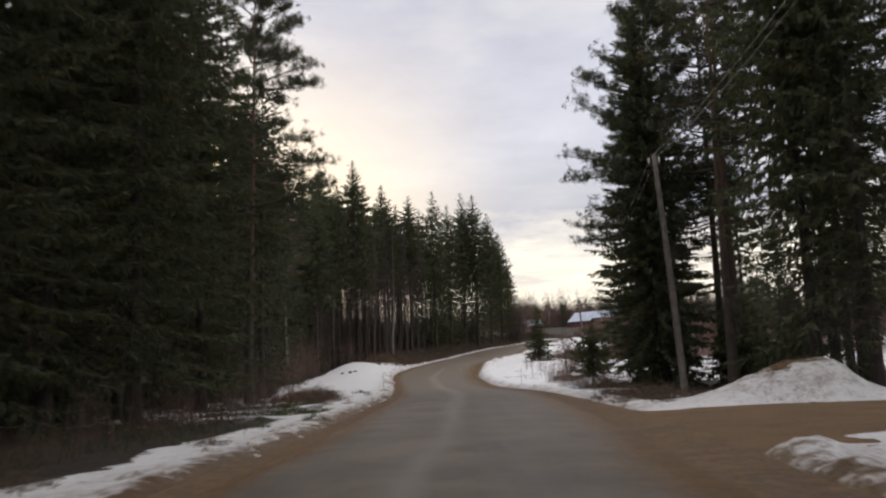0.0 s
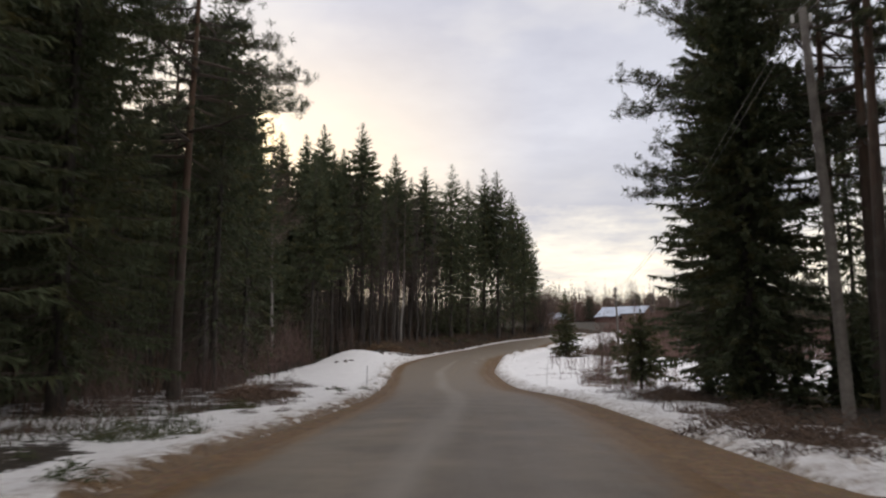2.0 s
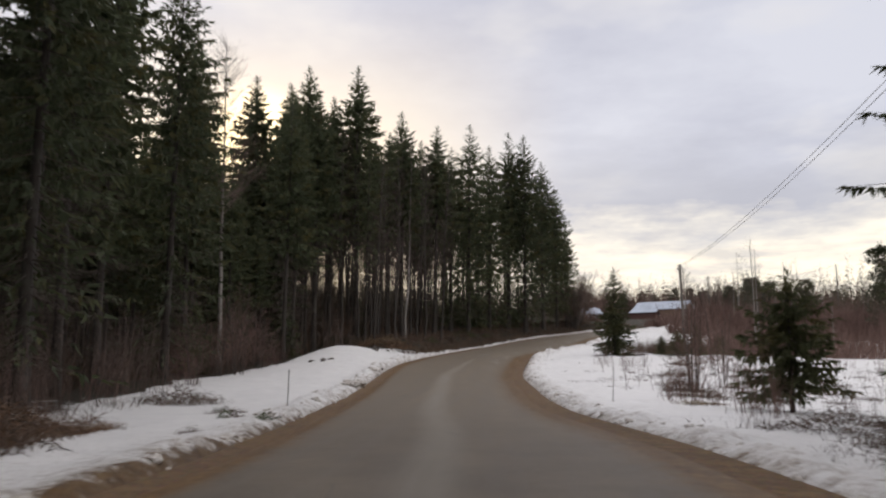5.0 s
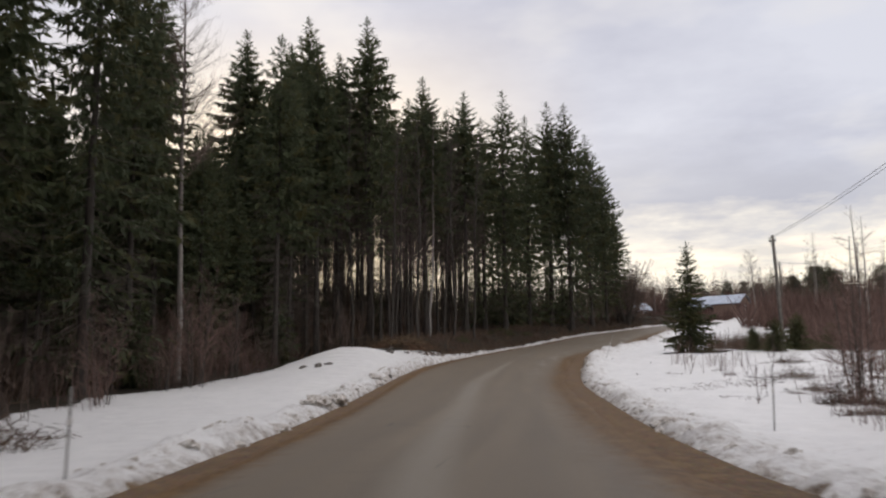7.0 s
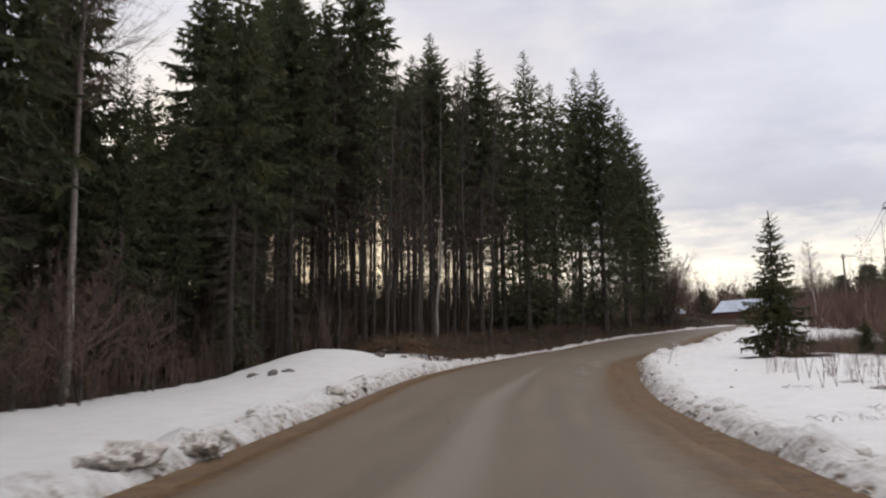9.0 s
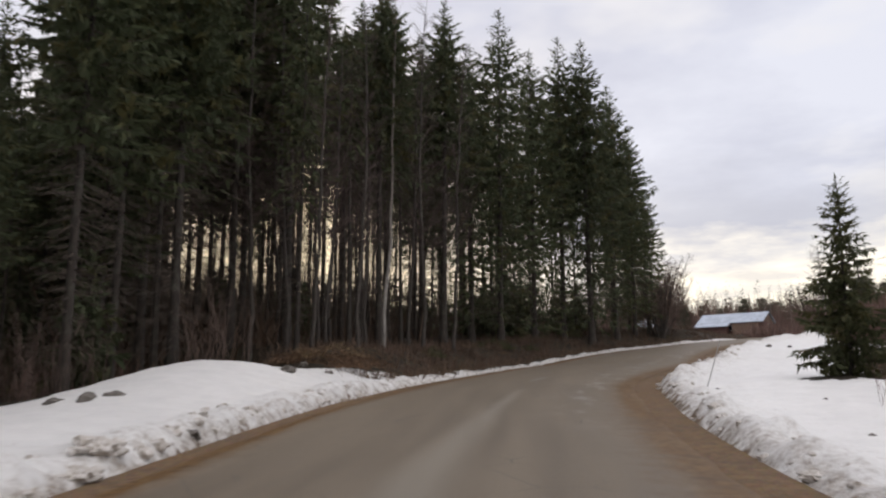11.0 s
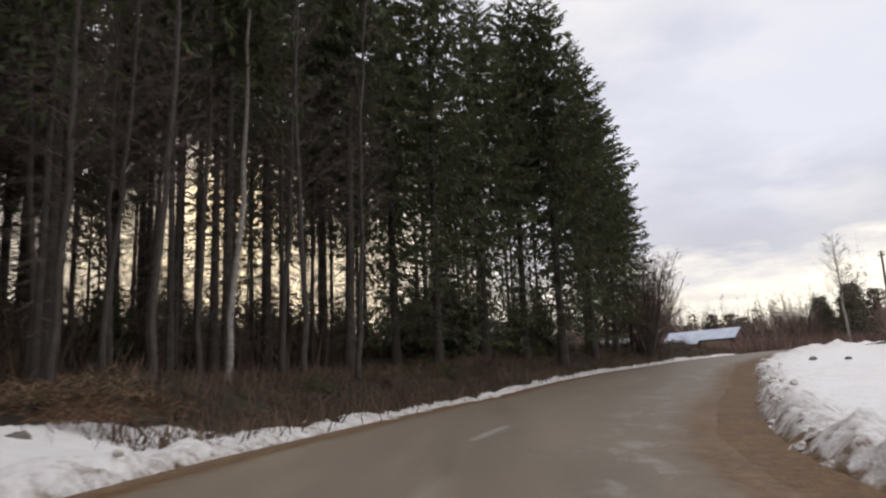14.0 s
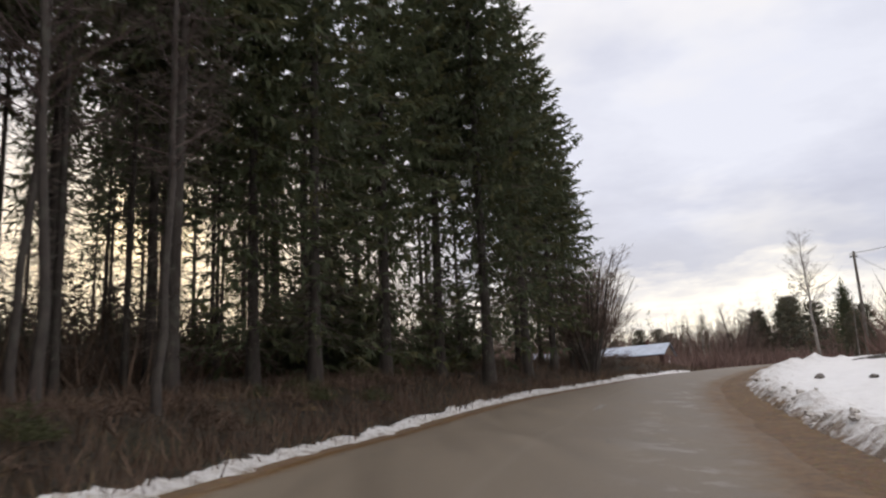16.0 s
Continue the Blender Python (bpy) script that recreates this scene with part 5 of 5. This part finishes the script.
for x, y, s in ((52.2, 212, 0.72), (55.6, 210, 0.85), (57.4, 213, 0.86), (60.3, 212, 0.78), (58.8, 216, 0.80), (53.9, 215, 0.66), (48.5, 180, 0.6), (46.6, 178, 0.52), (44, 124, 0.85), (50, 131, 0.8), (57, 121, 0.9), (63, 136, 0.85), (71, 128, 0.9), (60, 190, 0.8), (80, 150, 0.9)):
    plant(pines[2], x, y, rs.uniform(0, 360), s, "pines beyond the clearing")
for i in range(13):
    plant(pines[2], 34 + 4.6 * i + rs.uniform(-2, 2), rs.uniform(276, 300), rs.uniform(0, 360), rs.uniform(0.5, 0.8), "pines behind the farmhouse")
for i in range(24):
    plant(birch_full if i % 2 else birches[1], 36 + 2.4 * i + rs.uniform(-2, 2), rs.uniform(270, 296), rs.uniform(0, 360), rs.uniform(0.62, 1.0), "bare birches behind the farmhouse")
plant(spr_edge[1], 49.2, 184, 0, 0.42)
plant(spr_edge[0], 49.8, 185, 0, 0.40)
plant(birches[1], 24.5, 106.0, 220, 0.8)
plant(birches[1], 36.0, 150.5, 50, 0.9)
plant(sallow, 46.0, 205.0, 50, 1.2)

# distant woods all round, one sheet of many small conifers
rng = np.random.RandomState(7)
soup = Soup()
spots = []
for _ in range(620):
    a, d = rng.rand() * 6.283, 120 + 150 * rng.rand() ** 1.5
    spots.append((10 + d * math.cos(a), 75 + d * 1.05 * math.sin(a), rng.uniform(9, 17)))
for _ in range(220):
    spots.append((-50 - 45 * rng.rand(), rng.uniform(20, 215), rng.uniform(8, 14)))
for _ in range(220):
    spots.append((rng.uniform(-60, 130), rng.uniform(245, 300), rng.uniform(8, 15)))
for _ in range(150):
    spots.append((rng.uniform(20, 130), rng.uniform(283, 325), rng.uniform(5, 10)))
for _ in range(380):
    y = rng.uniform(95, 175)
    spots.append((edge_x(y) - 16 - 30 * rng.rand(), y, rng.uniform(6.2, 9.2)))
for _ in range(150):
    spots.append((rng.uniform(15, 130), rng.uniform(290, 325), rng.uniform(9, 16)))
zs = land(np.array([s[0] for s in spots]), np.array([s[1] for s in spots]))
for (x, y, tall), z in zip(spots, zs):
    near_house = 0.17 < (x - 1.4) / max(y - 99.7, 1) < 0.38 and 170 < y < 280
    if near_house or (x > -20 and x < 30 and y < 170 and tall > 9.3):
        continue
    seen = x > -5 and 150 < y < 300
    m, grain = (240, 0.55) if seen else (90, 1.0)
    u = rng.rand(m) ** 0.7
    wide = tall * rng.uniform(0.13, 0.22)
    a = rng.rand(m) * 6.3
    base = np.stack([x + 0 * u, y + 0 * u, z + tall * (0.04 + 0.94 * (1 - u))], 1)
    along = np.stack([np.cos(a), np.sin(a), rng.uniform(-0.75, 0.15, m)], 1)
    base[:, :2] += along[:, :2] * (wide * (u + 0.06) * rng.uniform(0.0, 0.7, m))[:, None]
    soup.tris(blades(rng, base, along, np.cross(along, rng.normal(0, 1, (m, 3))), grain * wide * (0.55 * u + 0.12) * rng.uniform(0.6, 1.2, m), 0.22))
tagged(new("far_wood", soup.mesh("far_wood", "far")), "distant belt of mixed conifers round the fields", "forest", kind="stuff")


# ---- things made by people ----
def box(name, parent, mat, size, at, turn=0.0, bevel=0.02, label=""):
    bm = bmesh.new()
    bmesh.ops.create_cube(bm, size=1)
    bmesh.ops.scale(bm, vec=size, verts=bm.verts)
    if bevel:
        bmesh.ops.bevel(bm, geom=list(bm.edges), offset=bevel, segments=1, affect="EDGES")
    me = bpy.data.meshes.new(name)
    bm.to_mesh(me)
    bm.free()
    me.materials.append(M[mat])
    o = part(name, me, parent, label)
    o.matrix_basis = pose(*at, 0, 0, turn)
    return o


def power_pole(x, y, top, turn, lean=0.0):
    t = thing("power_pole", "weathered grey wooden power pole in the snow", "pole", "power poles")
    z = height(x, y)
    h = top - z
    s = Soup()
    u = np.linspace(0, 1, 8)
    s.tube(np.stack([0.03 * np.sin(u * 3), 0 * u, u * (h + 0.3) - 0.3], 1), 0.135 - 0.05 * u, 10)
    part("shaft", s.mesh("shaft", "wood", True), t)
    box("crossarm", t, "wood", (0.46, 0.08, 0.09), (0, 0.10, h - 0.35), 0, 0.01)
    for i in (-0.19, 0.19):
        c = Soup()
        c.tube(np.array([[i, 0.10, h - 0.30], [i, 0.10, h - 0.22], [i, 0.10, h - 0.20], [i, 0.10, h - 0.14], [i, 0.10, h - 0.10]]), [0.02, 0.045, 0.03, 0.045, 0.02], 8)
        part("insulator", c.mesh("insulator", "glaze", True), t, "pale ceramic insulator")
    t.matrix_basis = pose(x, y, z, 0, lean, turn)
    return Vector((x + h * math.sin(radians(lean)), y, z + h * math.cos(radians(lean))))


tops = [power_pole(4.9, -10.0, 9.6, 0), power_pole(8.6, 30.2, 9.4, -5, -2.8), power_pole(16.5, 98.9, 9.8, -8, -1.5), power_pole(32.3, 152.1, 14.5, -15), power_pole(70.0, 200.0, 22.0, -30)]
for a, b in zip(tops, tops[1:]):
    for off in (-0.11, 0.11):
        s = Soup()
        u = np.linspace(0, 1, 26)
        sag = 1.1 * 4 * u * (1 - u)
        p0, p1 = np.array(a) + (off, 0.1, -0.1), np.array(b) + (off, 0.1, -0.1)
        s.tube(p0 + (p1 - p0) * u[:, None] - np.array([0, 0, 1.0]) * sag[:, None], np.full(26, 0.010), 5)
        tagged(new("power_line", s.mesh("power_line", "wire", True)), "dark overhead cable between wooden poles", "cable", "overhead cables")


def snow_stake(x, y, h, lean, mat="stake"):
    s = Soup()
    s.tube(np.array([[0, 0, -0.2], [0.005, 0, h * 0.5], [0, 0.008, h * 0.97], [0, 0.008, h]]), [0.016, 0.015, 0.014, 0.007], 7)
    t = thing("marker_stake", "thin grey marker stake in the roadside snow", "stake", "marker stakes")
    part("shaft", s.mesh("shaft", mat, True), t)
    box("collar", t, "trim", (0.05, 0.05, 0.07), (0, 0.006, h * 0.62), 0, 0.008, "pale reflector band")
    t.matrix_basis = pose(x, y, height(x, y), 0, lean, 0)


snow_stake(-4.2, 55.0, 1.05, 1)
snow_stake(5.6, 62.6, 1.25, 2)
snow_stake(5.5, 96.5, 1.5, 18)


def gable_house(x, y, z, turn, length, deep, eave, ridge, wall, label, porch=True):
    t = thing("house", label, "house")
    box("wall", t, wall, (length - 0.7, deep - 0.8, eave), (0, 0, eave / 2), 0, 0.03)
    for sgn in (-1, 1):
        g = Soup()
        xx = sgn * (length - 0.7) / 2
        y2 = (deep - 0.8) / 2
        v = [(xx, -y2, eave), (xx, y2, eave), (xx, 0, ridge - 0.15), (xx - sgn * 0.15, -y2, eave), (xx - sgn * 0.15, y2, eave), (xx - sgn * 0.15, 0, ridge - 0.15)]
        g.add(v, [(0, 1, 2), (5, 4, 3), (0, 2, 5, 3), (1, 4, 5, 2)])
        part("gable", g.mesh("gable", "wall_brown"), t, "brown boarded gable")
        r = Soup()
        y3, drop = deep / 2 + 0.35, 0.12
        v = []
        for lift in (0.0, drop):
            v += [(-length / 2, 0, ridge + lift), (length / 2, 0, ridge + lift), (length / 2, sgn * y3, eave - 0.15 + lift), (-length / 2, sgn * y3, eave - 0.15 + lift)]
        r.add(v, [(0, 1, 2, 3), (7, 6, 5, 4), (0, 4, 5, 1), (1, 5, 6, 2), (2, 6, 7, 3), (3, 7, 4, 0)])
        part("roof", r.mesh("roof", "roof"), t, "pale bluish metal roof with thin snow")
    for i in range(3):
        cx = (i - 1) * length * 0.28
        win = box("window", t, "trim", (1.1, 0.08, 1.2), (cx, -(deep - 0.8) / 2 - 0.03, eave * 0.55), 0, 0.01)
        box("pane", win, "pane", (0.9, 0.04, 1.0), (0, -0.035, 0), 0, 0)
    win = box("window", t, "trim", (1.0, 0.08, 1.2), ((length - 0.7) / 2 + 0.03, 0, eave * 0.6), 90, 0.01)
    box("pane", win, "pane", (0.8, 0.04, 1.0), (0, -0.035, 0), 0, 0)
    box("chimney", t, "wall_red", (0.6, 0.6, 1.2), (length * 0.2, 0.3, ridge + 0.3), 0, 0.03, "brick chimney")
    if porch:
        lean = Soup()
        y0, y1, x0, x1 = -deep / 2 - 0.35, -deep / 2 - 2.2, -length / 2, length * 0.02
        v = [(px, py, pz + lift) for lift in (0.0, 0.1) for px, py, pz in ((x0, y0, eave - 0.17), (x1, y0, eave - 0.17), (x1, y1, eave - 0.95), (x0, y1, eave - 0.95))]
        lean.add(v, [(3, 2, 1, 0), (4, 5, 6, 7), (0, 1, 5, 4), (1, 2, 6, 5), (2, 3, 7, 6), (3, 0, 4, 7)])
        part("roof", lean.mesh("roof", "roof"), t, "lower pale roof over the lean-to")
        box("annex", t, wall, (length * 0.48, 1.7, eave - 0.9), (-length * 0.245, -deep / 2 - 0.75, (eave - 0.9) / 2), 0, 0.02)
        box("porch", t, "wall_brown", (length * 0.35, 1.4, eave * 0.8), (length * 0.25, -deep / 2 - 0.7, eave * 0.4), 0, 0.03, "dark open porch under the eave")
    t.matrix_basis = pose(x, y, z, 0, 0, turn)


gable_house(48.6, 262.0, height(48.6, 262.0) - 0.1, -35, 15.2, 7.6, 2.7, 4.9, "wall_red", "low red-brown farmhouse with a pale metal roof")
gable_house(23.4, 226.0, height(23.4, 226.0) - 0.1, 20, 6.0, 4.5, 2.0, 3.4, "wall_red", "small red shed with a snowy roof", False)


# ---- road paint, stones, lumps of ploughed snow ----
def dash(y0, y1, lat):
    n = 8
    pts = []
    for i in range(n):
        p, k = on_road(y0 + (y1 - y0) * i / (n - 1), lat)
        for w0 in (-0.11, 0.11):
            pts.append((p[0] + side[k][0] * w0, p[1] + side[k][1] * w0, p[2] + 0.004 + 0.05 * (1 - ((lat + w0) / max(half[k] - 0.8, 1)) ** 2) + 0.005))
    faces = [(2 * i, 2 * i + 1, 2 * i + 3, 2 * i + 2) for i in range(n - 1)]
    tagged(new("lane_marking", mesh_from("lane_marking", pts, faces, ["paint"])), "faded white centre line dash on asphalt", "road marking", "centre line dashes")


for y0, y1, lat in ((102.2, 105.2, -0.3), (124.4, 126.0, 0.1)):
    dash(y0, y1, lat)


def lump(name, seed, mat, size, label, category, group="", fine=2):
    rng = np.random.RandomState(seed)
    bm = bmesh.new()
    bmesh.ops.create_icosphere(bm, subdivisions=fine, radius=1)
    for v in bm.verts:
        k = 1 + 0.60 * noise.noise(v.co * 1.6 + Vector((seed, 0, 0))) + 0.45 * noise.noise(v.co * 3.4 + Vector((0, seed, 0))) + 0.07 * fine * noise.noise(v.co * 8.0 + Vector((0, 0, seed)))
        v.co = Vector((v.co.x * size[0] * k, v.co.y * size[1] * k, v.co.z * size[2] * k))
    me = bpy.data.meshes.new(name)
    bm.to_mesh(me)
    bm.free()
    me.materials.append(M[mat])
    return tagged(new(name, me), label, category, group)


clods = [lump("snow_lump", 3 + i, "clod", (0.16, 0.13, 0.10), "dirty frozen lump of ploughed snow", "snow", "lumps of ploughed snow") for i in range(3)]
stones = [lump("stone", 13 + i, "stone", (0.30, 0.24, 0.20), "dark stone half sunk in the snow", "stone", "stones in the snow") for i in range(2)]
for i in range(460):
    y = rs.uniform(24, 132) if i % 2 else rs.uniform(2, 110)
    k = int(np.argmin(abs(run_y - y)))
    right = i % 2
    if right and 11 < y < 24 or y < 46 and rs.random() < 0.6:
        continue
    lat = (half[k] + rs.random() ** 1.5 * 1.1 + 0.15) * (1 if right else -1)
    p = line[k] + side[k] * lat
    ob = plant(rs.choice(clods), p[0], p[1], rs.uniform(0, 360), rs.uniform(0.25, 0.95))
    ob.location.z += 0.03
for x, y, s in ((-8.0, 98.5, 1.0), (-10.4, 89.8, 1.0), (-9.95, 90.3, 0.8), (-11.2, 89.8, 0.7), (-5.6, 84.5, 0.5), (-7.5, 102.3, 0.7), (-8.7, 103.2, 0.8), (17.0, 129.6, 0.8), (17.6, 127.1, 0.6), (7.6, 92.7, 0.35), (6.0, 86.1, 0.4), (5.9, 97.0, 0.5)):
    plant(rs.choice(stones), x, y, rs.uniform(0, 360), s)
pile = lump("snow_hump", 31, "clod", (0.55, 0.34, 0.26), "dirty mound of ploughed snow and sand", "snow", "lumps of ploughed snow", 4)
for x, y, s in ((-4.8, 68.2, 0.9), (-4.7, 70.1, 0.8), (-4.2, 62.8, 0.6), (-5.75, 81.6, 0.8), (-5.45, 80.6, 0.6)):
    plant(pile, x, y, rs.uniform(60, 120), s).location.z -= 0.08
